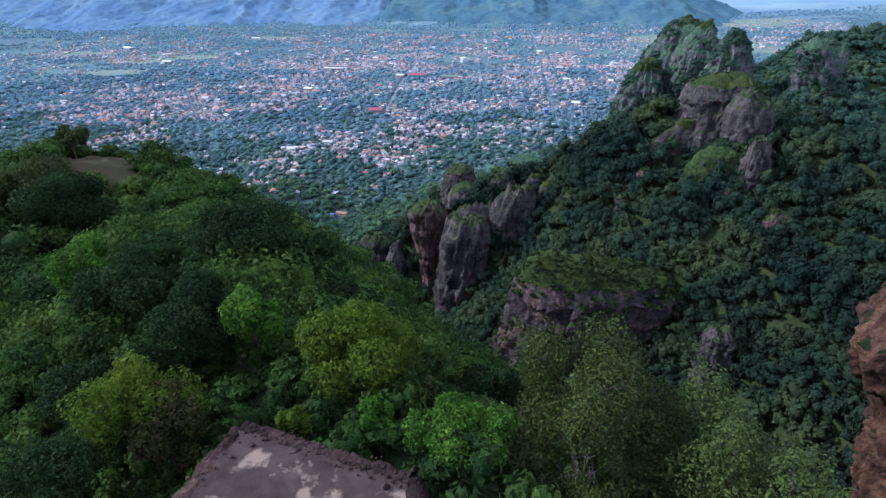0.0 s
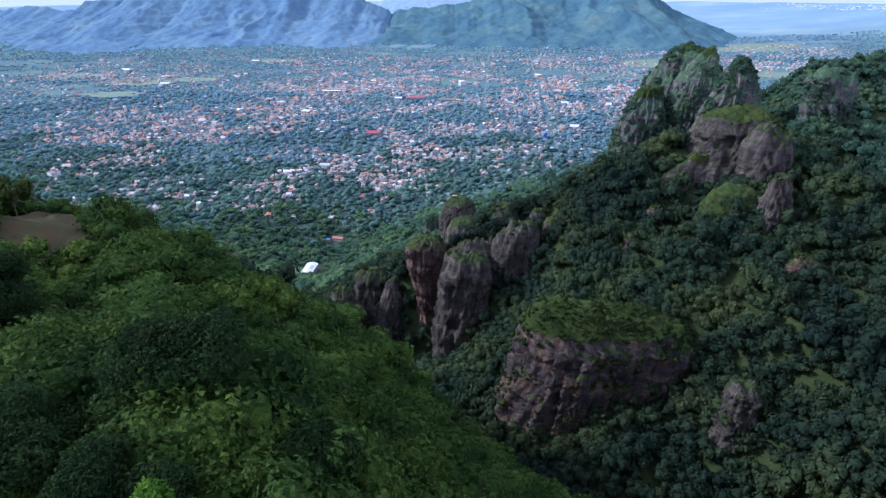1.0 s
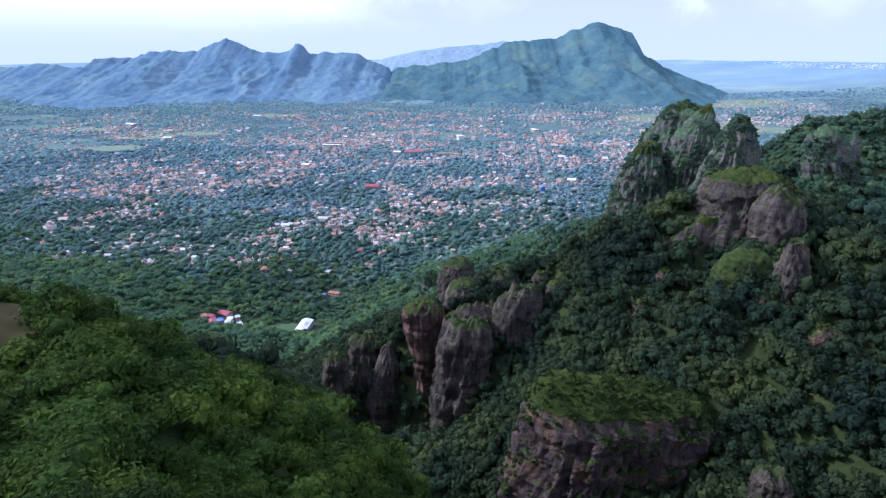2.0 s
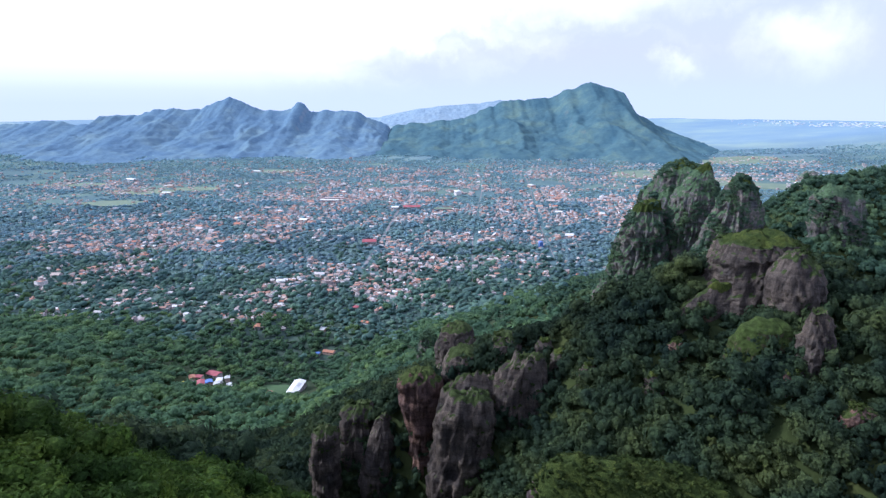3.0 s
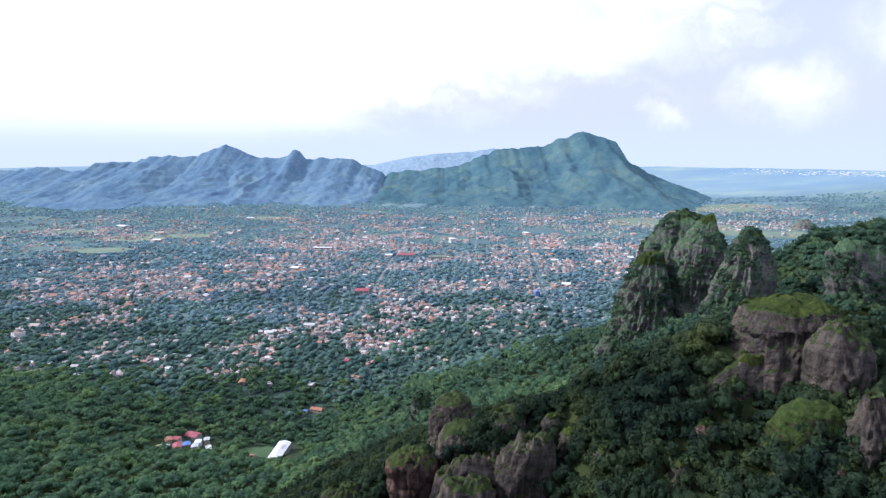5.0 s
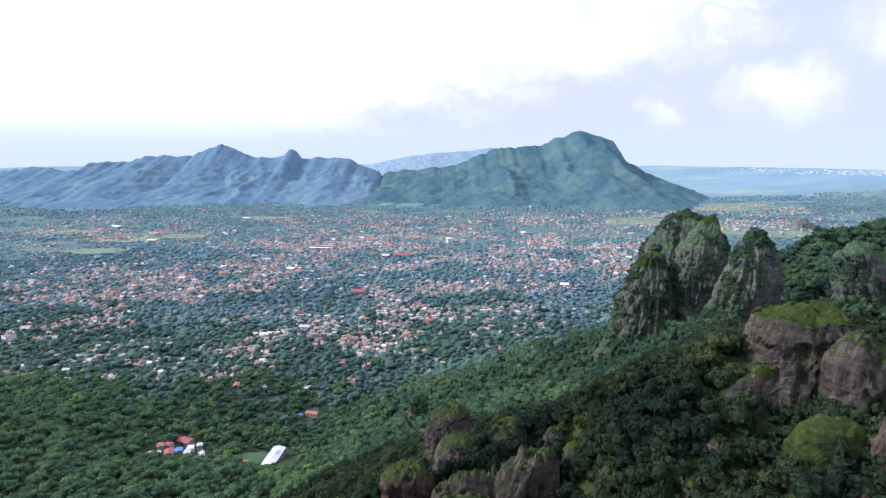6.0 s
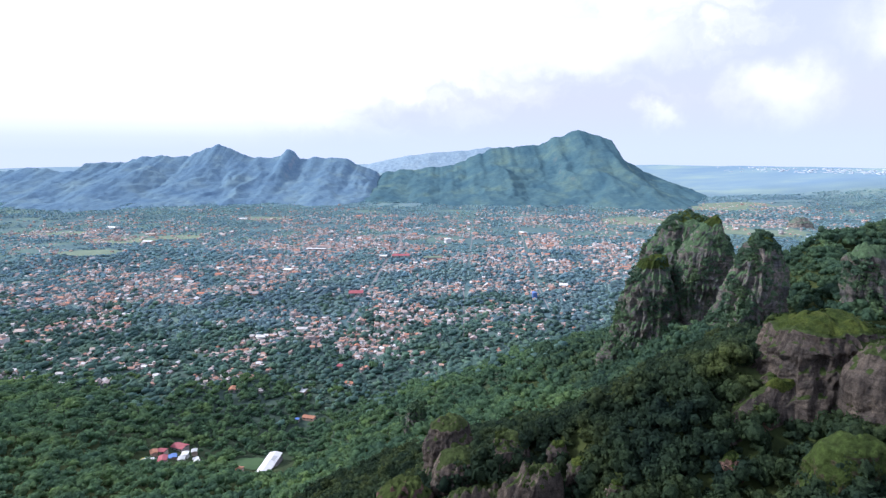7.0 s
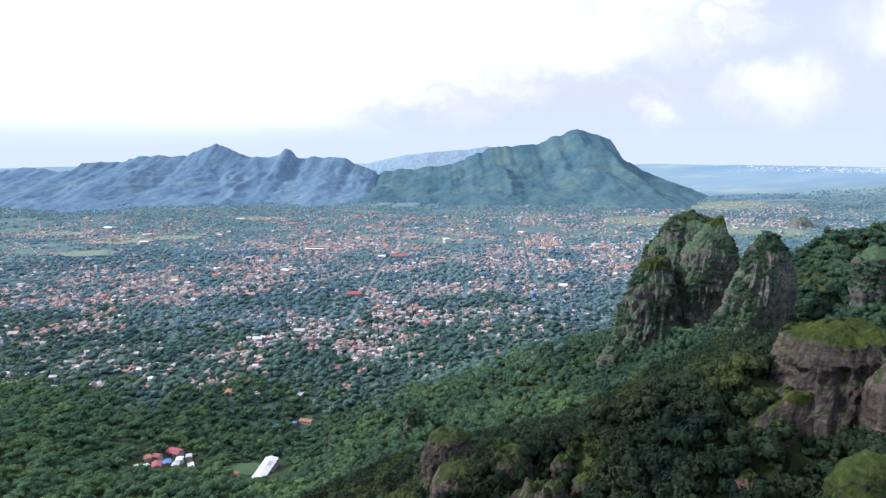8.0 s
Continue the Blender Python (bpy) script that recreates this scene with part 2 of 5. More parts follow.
# for the outcrop kilometres off: haze painted in as paler rock and moss
M_HAZEROCK = rock_material("hazed_distant_rock", (0.22, 0.22, 0.22), (0.30, 0.28, 0.26), (0.38, 0.35, 0.31), (0.13, 0.18, 0.14), 0.7, 0.8)
M_REDROCK = rock_material("red_rock", (0.070, 0.043, 0.035), (0.156, 0.082, 0.051), (0.234, 0.133, 0.078), (0.027, 0.039, 0.011))
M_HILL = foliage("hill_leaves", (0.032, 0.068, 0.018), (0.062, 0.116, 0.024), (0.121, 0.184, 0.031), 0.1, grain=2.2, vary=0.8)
# blue share of the bush green raised to paint in thin haze
M_HAZELEAF = foliage("hazed_bush_leaves", (0.021, 0.042, 0.036), (0.044, 0.075, 0.045), (0.095, 0.129, 0.052), 0.04, grain=1.8, vary=0.8)
# valley and town: haze put into the leaf colours, paler and bluer farther off
M_HAZEMIDWOODS = foliage("hazed_valley_edge_leaves", (0.145, 0.263, 0.273), (0.188, 0.322, 0.299), (0.249, 0.386, 0.301), 0.03, 0.5, grain=0.5, vary=0.6)
M_HAZEWOODS = foliage("hazed_valley_leaves", (0.086, 0.171, 0.127), (0.130, 0.235, 0.138), (0.205, 0.320, 0.138), 0.025, 0.45, grain=0.7, vary=0.6)
M_HAZETOWNTREES = foliage("hazed_town_leaves", (0.297, 0.449, 0.556), (0.339, 0.501, 0.576), (0.404, 0.566, 0.562), 0.015, 0.55, grain=0.3, vary=0.55)
M_HAZEFARTREES = foliage("hazed_far_leaves", (0.348, 0.534, 0.672), (0.384, 0.578, 0.678), (0.433, 0.629, 0.656), 0.01, 0.55, grain=0.2, vary=0.4)
# woods behind the pinnacles: leaf colour lightened and blued with haze
M_HAZESHOULDER = foliage("hazed_shoulder_leaves", (0.053, 0.108, 0.089), (0.085, 0.156, 0.105), (0.140, 0.218, 0.108), 0.04, 0.4, grain=1.0, vary=0.7)
M_LEDGE = foliage("ledge_leaves", (0.030, 0.050, 0.020), (0.048, 0.076, 0.024), (0.080, 0.110, 0.032), 0.08, vary=0.7)
# the ledge leaves once more, with haze painted in for the far crags
M_HAZELEDGE = foliage("hazed_pinnacle_leaves", (0.072, 0.135, 0.109), (0.103, 0.177, 0.123), (0.151, 0.235, 0.126), 0.06, 0.45, grain=0.8, vary=0.6)


def palette(name, colours, single=False, rough=0.85, dirt=0.35):
    """Paint or tile that differs from house to house."""
    m, t, b = material(name, rough, 0.3)
    src = node(t, "ShaderNodeObjectInfo").outputs["Random"] if single else node(t, "ShaderNodeNewGeometry").outputs["Random Per Island"]
    r = ramp(t, [(i / len(colours), c) for i, c in enumerate(colours)])
    r.color_ramp.interpolation = "CONSTANT"
    t.links.new(src, r.inputs[0])
    stain = curve(t, spots(t, 0.5, 4.0), [(0.3, (1 - dirt,) * 3), (0.65, (1.05, 1.05, 1.05))])
    t.links.new(mixed(t, 1.0, r.outputs[0], stain, "MULTIPLY"), b.inputs["Base Color"])
    return m


WALLS = [(0.70, 0.68, 0.69), (0.54, 0.47, 0.44), (0.46, 0.42, 0.43), (0.74, 0.73, 0.75), (0.56, 0.40, 0.345), (0.42, 0.39, 0.40), (0.60, 0.47, 0.42)]
ROOFS = [(0.56, 0.315, 0.240), (0.45, 0.435, 0.455), (0.50, 0.405, 0.390), (0.57, 0.270, 0.190), (0.66, 0.635, 0.64), (0.38, 0.350, 0.370), (0.60, 0.400, 0.320), (0.84, 0.84, 0.86), (0.52, 0.430, 0.420), (0.60, 0.510, 0.460), (0.54, 0.330, 0.270)]
M_WALLS, M_ROOFS = palette("town_walls", WALLS), palette("town_roofs", ROOFS)
M_WALL_ONE, M_ROOF_ONE = palette("house_wall", WALLS, True), palette("house_roof", ROOFS, True)


def plain(name, a, b, scale=0.5, rough=0.8, metal=0.0):
    m, t, p = material(name, rough, 0.3)
    p.inputs["Metallic"].default_value = metal
    t.links.new(curve(t, spots(t, scale, 5.0), [(0.3, a), (0.7, b)]), p.inputs["Base Color"])
    return m


M_DOOR = plain("door_paint", (0.10, 0.05, 0.03), (0.16, 0.09, 0.05))
M_PANE = plain("window_glass", (0.03, 0.035, 0.04), (0.05, 0.055, 0.06), rough=0.15)
M_CAP = foliage("cap_grass", (0.040, 0.066, 0.022), (0.066, 0.098, 0.028), (0.108, 0.136, 0.036), 0.15, 0.3, grain=1.6, vary=0.8)
M_ROAD = plain("street_paving", (0.20, 0.20, 0.22), (0.28, 0.27, 0.28), 0.05)
M_FIELD = plain("meadow_grass", (0.15, 0.22, 0.17), (0.22, 0.28, 0.19), 0.03)
M_PITCH = plain("pitch_grass", (0.05, 0.105, 0.045), (0.075, 0.135, 0.055), 0.1)
M_SHEET = plain("white_roof_sheets", (0.70, 0.72, 0.75), (0.84, 0.85, 0.86), 0.2, 0.5)
M_PATCHSHEET = plain("grey_roof_sheets", (0.48, 0.50, 0.52), (0.58, 0.60, 0.62), 0.3, 0.5)
# red dulled towards pink, which puts haze into the roof colour
M_HAZEREDROOF = plain("hazed_red_roof_sheets", (0.34, 0.085, 0.11), (0.42, 0.13, 0.15), 0.2, 0.6)
M_BLUE = plain("blue_tarpaulin", (0.10, 0.19, 0.50), (0.14, 0.26, 0.60), 0.2, 0.5)
M_ORANGE = plain("orange_tarpaulin", (0.38, 0.17, 0.11), (0.45, 0.22, 0.14), 0.2, 0.6)
M_YELLOW = plain("yellow_tarpaulin", (0.55, 0.50, 0.06), (0.68, 0.62, 0.10), 0.2, 0.6)
M_STEEL = plain("grey_steel", (0.28, 0.29, 0.30), (0.38, 0.39, 0.40), 0.6, 0.5, 0.6)
M_BARK = plain("bark", (0.06, 0.045, 0.035), (0.13, 0.10, 0.08), 2.0, 0.95)


def ground_material():
    m, t, b = material("ground_soil_grass_and_haze", 0.95, 0.1)
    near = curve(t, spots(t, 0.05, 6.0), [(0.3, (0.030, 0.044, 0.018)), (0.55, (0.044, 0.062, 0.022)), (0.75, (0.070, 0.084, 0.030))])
    # valley floor: haze put into the grass colour, blended in with distance ahead
    haze_fields = curve(t, spots(t, 0.006, 4.0), [(0.35, (0.104, 0.176, 0.200)), (0.5, (0.122, 0.198, 0.210)), (0.65, (0.156, 0.236, 0.205))])
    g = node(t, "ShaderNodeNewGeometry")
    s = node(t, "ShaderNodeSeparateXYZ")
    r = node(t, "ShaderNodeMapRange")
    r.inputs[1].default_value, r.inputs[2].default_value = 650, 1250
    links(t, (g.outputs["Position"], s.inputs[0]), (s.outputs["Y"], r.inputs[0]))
    c = mixed(t, r.outputs[0], near, haze_fields)
    # the plain beyond: thicker blue haze painted over the field patches
    haze_plain = curve(t, spots(t, 0.004, 5.0, 0.6, (0.35, 1, 1)), [(0.36, (0.22, 0.34, 0.46)), (0.52, (0.26, 0.38, 0.46)), (0.66, (0.34, 0.46, 0.45))])
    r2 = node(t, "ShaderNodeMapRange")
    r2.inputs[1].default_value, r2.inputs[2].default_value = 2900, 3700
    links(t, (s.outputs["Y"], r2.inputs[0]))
    c = mixed(t, r2.outputs[0], c, haze_plain)
    t.links.new(c, b.inputs["Base Color"])
    bump = node(t, "ShaderNodeBump", Strength=0.7, Distance=1.0)
    links(t, (spots(t, 0.4, 5.0), bump.inputs["Height"]), (bump.outputs[0], b.inputs["Normal"]))
    return m


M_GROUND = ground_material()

# ---- the lie of the land ----
# crests: places along them, and on each hand (left, right) the drop: slope, width, slope beyond
CRESTS = [
    # the rocky ridge beyond the gorge, steep towards it, then its higher end
    ([(-150, 372, 96), (-120, 356, 128), (-69, 332, 168), (-26, 324, 206), (27, 320, 238), (67, 314, 255)], (0.52, 230, 0.42), (1.9, 48, 0.5)),
    ([(67, 314, 257), (105, 296, 285), (140, 290, 294)], (0.78, 110, 0.5), (0.95, 64, 0.8)),
    # its spine on to the pinnacles
    ([(148, 335, 276), (165, 400, 256), (200, 500, 228), (215, 560, 206), (225, 660, 170), (240, 760, 120)], (0.8, 120, 0.45), (0.6, 80, 0.4)),
    # the spur that ends in the butte
    ([(142, 268, 288), (117, 248, 266), (94, 226, 242), (72, 222, 228)], (1.2, 45, 0.8), (2.2, 30, 0.6)),
    # the wooded shoulder behind
    ([(165, 330, 266), (190, 360, 262), (240, 410, 256), (290, 455, 270), (340, 590, 266), (378, 640, 282), (450, 650, 288), (560, 760, 280), (900, 1000, 120)], (0.85, 140, 0.5), (0.6, 200, 0.2)),
    # the slope on the far right of the gorge
    ([(150, 275, 285), (195, 225, 282), (240, 150, 292), (260, 60, 305), (220, -90, 330), (120, -140, 335)], (0.6, 300, 0.3), (0.62, 70, 1.35)),
    # the hill under the flight
    ([(120, -140, 335), (60, -60, 333), (22, 2, 329), (6, 22, 328), (-29, 55, 323), (-40, 84, 317), (-54, 104, 315), (-68, 112, 317), (-86, 118, 318), (-140, 128, 306)],
     (0.22, 200, 0.3), (0.80, 16, 2.4)),
    # its knoll over the grassy terrace
    ([(-66, 74, 322), (-90, 96, 321), (-88, 108, 318)], (0.45, 26, 1.3), (0.6, 12, 2.2)),
    # the cliffs going on to the west
    ([(-140, 128, 306), (-300, 160, 322), (-700, 250, 345), (-1500, 200, 350)], (0.25, 200, 0.3), (2.0, 80, 0.31)),
]


# the cleft at the feet of the cliffs: places and depths
GULLY = [(-84, 304, 22), (-42, 298, 30), (-18, 292, 28), (6, 266, 14), (40, 272, 20)]


def valley(x, y):
    far = np.hypot(x, y)
    far = np.where(far > 3000, far, np.minimum(y, 3000))
    z = np.interp(far, [-400, 100, 200, 260, 330, 420, 620, 800, 1400, 1800, 3000, 3400, 4000, 4960], [200, 185, 164, 146, 118, 72, 10, -2, 22, 46, 62, 66, 104, 240])
    z = z - 26 * np.exp(-((x + 225) ** 2 + (y - 725) ** 2) / 170.0 ** 2)
    return z + 4 * fractal(x / 260, y / 260, None, 5, 3)


def crest(x, y, pts, left, right):
    best = np.full(np.shape(x), -1e9)
    for (x0, y0, z0), (x1, y1, z1) in zip(pts, pts[1:]):
        dx, dy = x1 - x0, y1 - y0
        u = np.clip(((x - x0) * dx + (y - y0) * dy) / (dx * dx + dy * dy), 0, 1)
        ox, oy = x - x0 - u * dx, y - y0 - u * dy
        d = np.hypot(ox, oy)
        side = np.clip(0.5 + 0.5 * (dx * oy - dy * ox) / (math.hypot(dx, dy) * (d + 1e-6)), 0, 1)
        s1, w, s2 = (a * side + b * (1 - side) for a, b in zip(left, right))
        best = np.maximum(best, z0 + u * (z1 - z0) - s1 * np.minimum(d, w) - s2 * np.maximum(d - w, 0))
    return best


def land(x, y):
    x, y = np.asarray(x, float), np.asarray(y, float)
    far = np.clip(np.hypot(x, y) / 60 - 0.4, 0, 1)
    wx, wy = x + far * 6 * fractal(x / 45, y / 45, None, 11, 3), y + far * 6 * fractal(x / 45, y / 45, None, 21, 3)
    h = valley(x, y)
    v = h
    for pts, a, b in CRESTS:
        c = crest(wx, wy, pts, a, b)
        k = 10.0
        h = np.maximum(h, c) + k * 0.25 * np.maximum(1 - np.abs(h - c) / k, 0) ** 2
    rough = np.clip((h - v) / 40, 0, 1)
    for (x0, y0, d0), (x1, y1, d1) in zip(GULLY, GULLY[1:]):
        u = np.clip(((x - x0) * (x1 - x0) + (y - y0) * (y1 - y0)) / ((x1 - x0) ** 2 + (y1 - y0) ** 2), 0, 1)
        h = np.minimum(h, np.maximum(h - (d0 + u * (d1 - d0)) * np.exp(-(np.hypot(x - x0 - u * (x1 - x0), y - y0 - u * (y1 - y0)) / 17) ** 2), 60 + 0 * h))
    h = h - 29 * np.exp(-((x + 250) / 150) ** 2 - ((y - 700) / 110) ** 2)
    return h + rough * far * 2.4 * fractal(x / 22, y / 22, None, 31, 4)


def ground_sheet():
    a = np.concatenate([np.linspace(-180, -52, 40, endpoint=False), np.linspace(-52, 52, 380, endpoint=False), np.linspace(52, 180, 41)])
    r = np.concatenate([[0.0], np.geomspace(4, 4960, 290)])
    A, R = np.meshgrid(np.radians(a), r)
    x, y = R * np.sin(A), 20 + R * np.cos(A)
    z = land(x, y)
    n, m = A.shape
    i = np.arange(n * m).reshape(n, m)
    q = np.stack([i[:-1, :-1], i[:-1, 1:], i[1:, 1:], i[1:, :-1]], -1).reshape(-1, 4)[:, ::-1]
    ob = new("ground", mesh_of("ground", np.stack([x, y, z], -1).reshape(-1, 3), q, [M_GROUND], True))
    return tagged(ob, "green hillsides and wide valley floor of soil and grass", "ground", kind="structure")


ground_sheet()


# ---- crags ----
def crag(name, y0, levels, seed, deep=0.8, flute=0.12, label="", mat=None, slab=0.0, rings=64, around=96, back=0.0, crown=0.16, cap_from=0):
    """A weathered rock that stands at y0. levels: height, and the left and right ends of its flank there, from its foot up.
    deep: its depth as a share of its width; back: how far it leans away from its foot to its top; slab: weight of level beds."""
    lv = np.array(sorted(levels), float)
    hw = (lv[:, 2] - lv[:, 1]) / 2
    z0, z1 = lv[0, 0], lv[-1, 0]
    wide = hw.max()
    run = np.concatenate([[0], np.cumsum(np.hypot(np.diff(lv[:, 0]), np.diff(hw)))])
    z = np.interp(np.linspace(0, run[-1], rings - 10), run, lv[:, 0])
    mid = np.interp(z, lv[:, 0], (lv[:, 1] + lv[:, 2]) / 2)
    r = np.interp(z, lv[:, 0], hw)
    dep = np.interp(z, lv[:, 0], np.maximum(hw * deep, 0.45 * deep * wide * (hw / wide) ** 0.5))
    cap = np.linspace(0, 1, 11)[1:]
    z = np.concatenate([z, z1 + 0.10 * r[-1] * np.sin(cap * math.pi / 2)])
    shrink = np.cos(cap * math.pi / 2)
    mid, r, dep = np.concatenate([mid, np.full(10, mid[-1])]), np.concatenate([r, r[-1] * shrink]), np.concatenate([dep, dep[-1] * shrink])
    rise, narrow = np.gradient(z), np.abs(np.gradient(r))
    steep = np.clip(rise / (rise + narrow + 1e-6), 0.2, 1)[:, None] ** 2
    th = np.linspace(0, 2 * math.pi, around, endpoint=False)
    Z, TH = np.meshgrid(z, th, indexing="ij")
    ca, sa = np.cos(TH), np.sin(TH)
    p = 2.7
    k = (np.abs(ca) ** p + np.abs(sa) ** p) ** (-1 / p)
    wx, wy = k * ca * r[:, None], k * sa * dep[:, None]
    s = 1 / (0.28 * wide + 3.0)
    big = fractal(wx * s, wy * s + seed, Z * s * 0.45, seed, 3, 0.5)
    crack = np.abs(fractal(wx * s * 2.2, wy * s * 2.2, Z * s * 0.28, seed + 9, 4, 0.55))
    beds = fractal(wx * s * 0.5, wy * s * 0.5, Z * s * 3.0 + 0.6 * big, seed + 17, 3, 0.6)
    block = np.abs(fractal(wx * 0.21, wy * 0.21, Z * 0.13, seed + 27, 4, 0.62))
    ledges = np.tanh(2.5 * fractal(wx * 0.045, wy * 0.045, Z * 0.23 + 0.5 * big, seed + 47, 3, 0.6))
    fine = fractal(wx * 0.75, wy * 0.75, Z * 0.6, seed + 37, 3, 0.6)
    out = wide * flute * (1.0 * big + 1.4 * (0.42 - np.minimum(crack * 1.9, 1.0)) + (0.3 + slab) * beds) + 1.9 * (0.3 - block) + 0.55 * ledges + 0.5 * fine
    near_top = np.clip(np.hypot(wx, wy) / (0.5 * wide), 0.1, 1) * steep
    grow_ = 1 + out * near_top / np.maximum(np.hypot(wx, wy), 1.0)
    x, y = wx * grow_, wy * grow_
    lift = (Z - z0) / max(z1 - z0, 1)
    Z = Z + np.clip(lift - 0.5, 0, 1) * crown * min(wide * 2, z1 - z0) * fractal(x * s * 1.6, y * s * 1.6, None, seed + 3, 4, 0.6) + (1 - steep) * 0.7 * fractal(x * 0.3, y * 0.3, None, seed + 5, 3)
    v = np.stack([mid[:, None] + x, y0 + y + back * lift, Z], -1).reshape(-1, 3)
    n = len(z)
    i = np.arange(n * around).reshape(n, around)
    j = np.roll(i, -1, 1)
    q = np.stack([i[:-1], j[:-1], j[1:], i[1:]], -1).reshape(-1, 4)
    ob = new(name, mesh_of(name, v, q, [mat or M_ROCK], True))
    FLANKS.append((v, q))
    if cap_from:
        g = v.reshape(n, around, 3)[int(np.searchsorted(z, cap_from)):].copy()
        rag = 0.7 * fractal(np.cos(th) * 2.5, np.sin(th) * 2.5 + seed, None, seed + 60, 3)
        g[0] += np.stack([0 * rag, 0 * rag, 1.6 * rag - 0.6], -1)
        out_ = g[..., :2] - g[..., :2].mean((0, 1))
        g[..., :2] += 0.12 * out_ / np.maximum(np.linalg.norm(out_, axis=-1, keepdims=True), 1)
        g[1:, :, 2] += 0.3
        gi = np.arange(g.shape[0] * around).reshape(-1, around)
        gj = np.roll(gi, -1, 1)
        gq = np.stack([gi[:-1], gj[:-1], gj[1:], gi[1:]], -1).reshape(-1, 4)
        piece("grass_cap", mesh_of("grass_cap", g.reshape(-1, 3), gq, [M_CAP], True), ob, "olive green grass on the rock top")
    return tagged(ob, label or "weathered brown rock cliff with mossy ledges", "rock")


CRAGS, FLANKS = [], []
B = lambda *a, **k: CRAGS.append(crag(*a, **k))
B("butte", 214, [(243, 33, 50), (240, 30, 72), (234, 27, 92), (226, 24, 102), (212, 21, 100), (191, 18, 92), (171, 22, 84), (150, 22, 84)], 3, deep=0.42, flute=0.07, rings=150, around=230, crown=0.05, cap_from=233.5, mat=M_BUTTE, label="broad reddish-brown rock butte with a grassy top")
B("rock_pinnacle", 505, [(301, 230, 242), (297, 225, 247), (281, 218, 252), (265, 213, 254), (234, 205, 259), (206, 192, 262), (160, 180, 270)], 5, deep=0.75, crown=0.07, cap_from=298, rings=150, around=230, mat=M_HAZEMOSSY, label="slender brown rock pinnacle rising from the wooded ridge")
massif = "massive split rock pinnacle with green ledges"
B("rock_pinnacle", 700, [(294, 252, 280), (284, 243, 298), (256, 225, 308), (219, 221, 318), (177, 216, 322), (110, 210, 326), (60, 205, 330)], 7, deep=0.8, crown=0.07, cap_from=288, rings=150, around=230, mat=M_HAZEMOSSY, label=massif)
B("rock_buttress", 640, [(258, 198, 222), (234, 186, 228), (196, 179, 234), (165, 166, 234), (140, 158, 226), (110, 148, 228), (70, 144, 230)], 8, deep=0.8, crown=0.07, cap_from=250, rings=150, around=230, mat=M_HAZEMOSSY, label="sloping green-streaked rock buttress under the pinnacle")
B("rock_tower", 640, [(299, 264, 272), (286, 250, 277), (267, 238, 285), (234, 230, 286), (189, 235, 280), (140, 234, 280)], 6, deep=0.8, crown=0.07, cap_from=293, rings=150, around=230, mat=M_HAZEMOSSY, label="narrow rock tower joined to the split pinnacle")
B("rock_dome", 296, [(304.5, 130, 150), (301.5, 121, 156), (296, 119, 161), (287, 118, 161), (274, 112, 163), (240, 108, 166)], 9, deep=0.75, flute=0.06, cap_from=302, rings=150, around=230, crown=0.05, mat=M_ROCK, label="rounded brown rock dome with a grassy cap")
B("rock_ridge", 284, [(287, 115, 121), (282, 110, 124), (275, 102, 127), (268, 95, 129), (258, 90, 131), (242, 88, 132)], 22, deep=0.3, rings=110, around=180, flute=0.10, crown=0.05, cap_from=284, mat=M_ROCK, label="sloping rock shoulder below the dome")
B("grassy_mound", 256, [(280, 119, 128), (277, 114, 134), (270, 111, 137), (261, 110, 138), (240, 109, 139)], 35, deep=0.55, flute=0.03, crown=0.03, mat=M_MOUND, label="smooth grass-covered mound on the wooded slope")
B("rounded_rock", 268, [(304, 136, 142), (301, 133, 146), (294, 130, 150), (282, 131, 153), (276, 132, 153), (245, 130, 155)], 10, deep=0.85, flute=0.07, label="rounded cracked grey rock beside the dome")
B("rock_spire", 246, [(288, 134, 139), (281, 133, 143), (267, 131, 146), (258, 130, 147), (230, 128, 150)], 11, label="narrow brown rock spire on the wooded slope")
B("rock_cliff", 455, [(303, 272, 284), (296, 265, 299), (274, 265, 304), (252, 268, 306), (200, 262, 310)], 19, deep=0.6, mat=M_HAZEMOSSY, label="grey furrowed rock face on the wooded shoulder")
B("rock_cliff", 314, [(193, -74, -69), (189, -78, -65), (179, -80, -64), (160, -80, -65), (110, -82, -64)], 17, deep=0.9)
B("rock_cliff", 330, [(197, -60, -48), (192, -66, -45), (169, -68, -43), (146, -64, -43), (100, -66, -42)], 16)
B("rock_needle", 318, [(200, -41, -38), (195, -44, -37), (183, -48, -34), (158, -54, -34), (120, -54, -36), (95, -56, -34)], 15, flute=0.09, label="thin grey rock needle over the gorge")
B("rock_cliff", 314, [(226, -25, -11), (222, -30, -8), (208, -30, -8), (193, -26, -8), (165, -24, -9), (120, -26, -6)], 12, deep=0.7, mat=M_REDWALL)
B("rock_cliff", 288, [(229, 4, 13), (226, -3, 17), (218, -7, 19), (199, -10, 18), (184, -13, 15), (140, -14, 16)], 13, deep=0.65)
B("rock_cliff", 297, [(243, 29, 41), (240, 25, 45), (232, 20, 46), (215, 18, 47), (197, 19, 46), (150, 16, 48)], 14, deep=0.6)
B("rock_cliff", 330, [(186, -62, -18), (180, -74, -8), (160, -80, -4), (130, -82, -2), (95, -84, 0)], 61, deep=0.2, flute=0.06, rings=90, around=150, label="long dark cliff wall over the gorge")
B("rock_cliff", 304, [(228, 2, 34), (222, -6, 44), (205, -10, 48), (180, -12, 50), (145, -14, 50)], 62, deep=0.25, flute=0.07, rings=90, around=150, label="long dark cliff wall over the gorge")
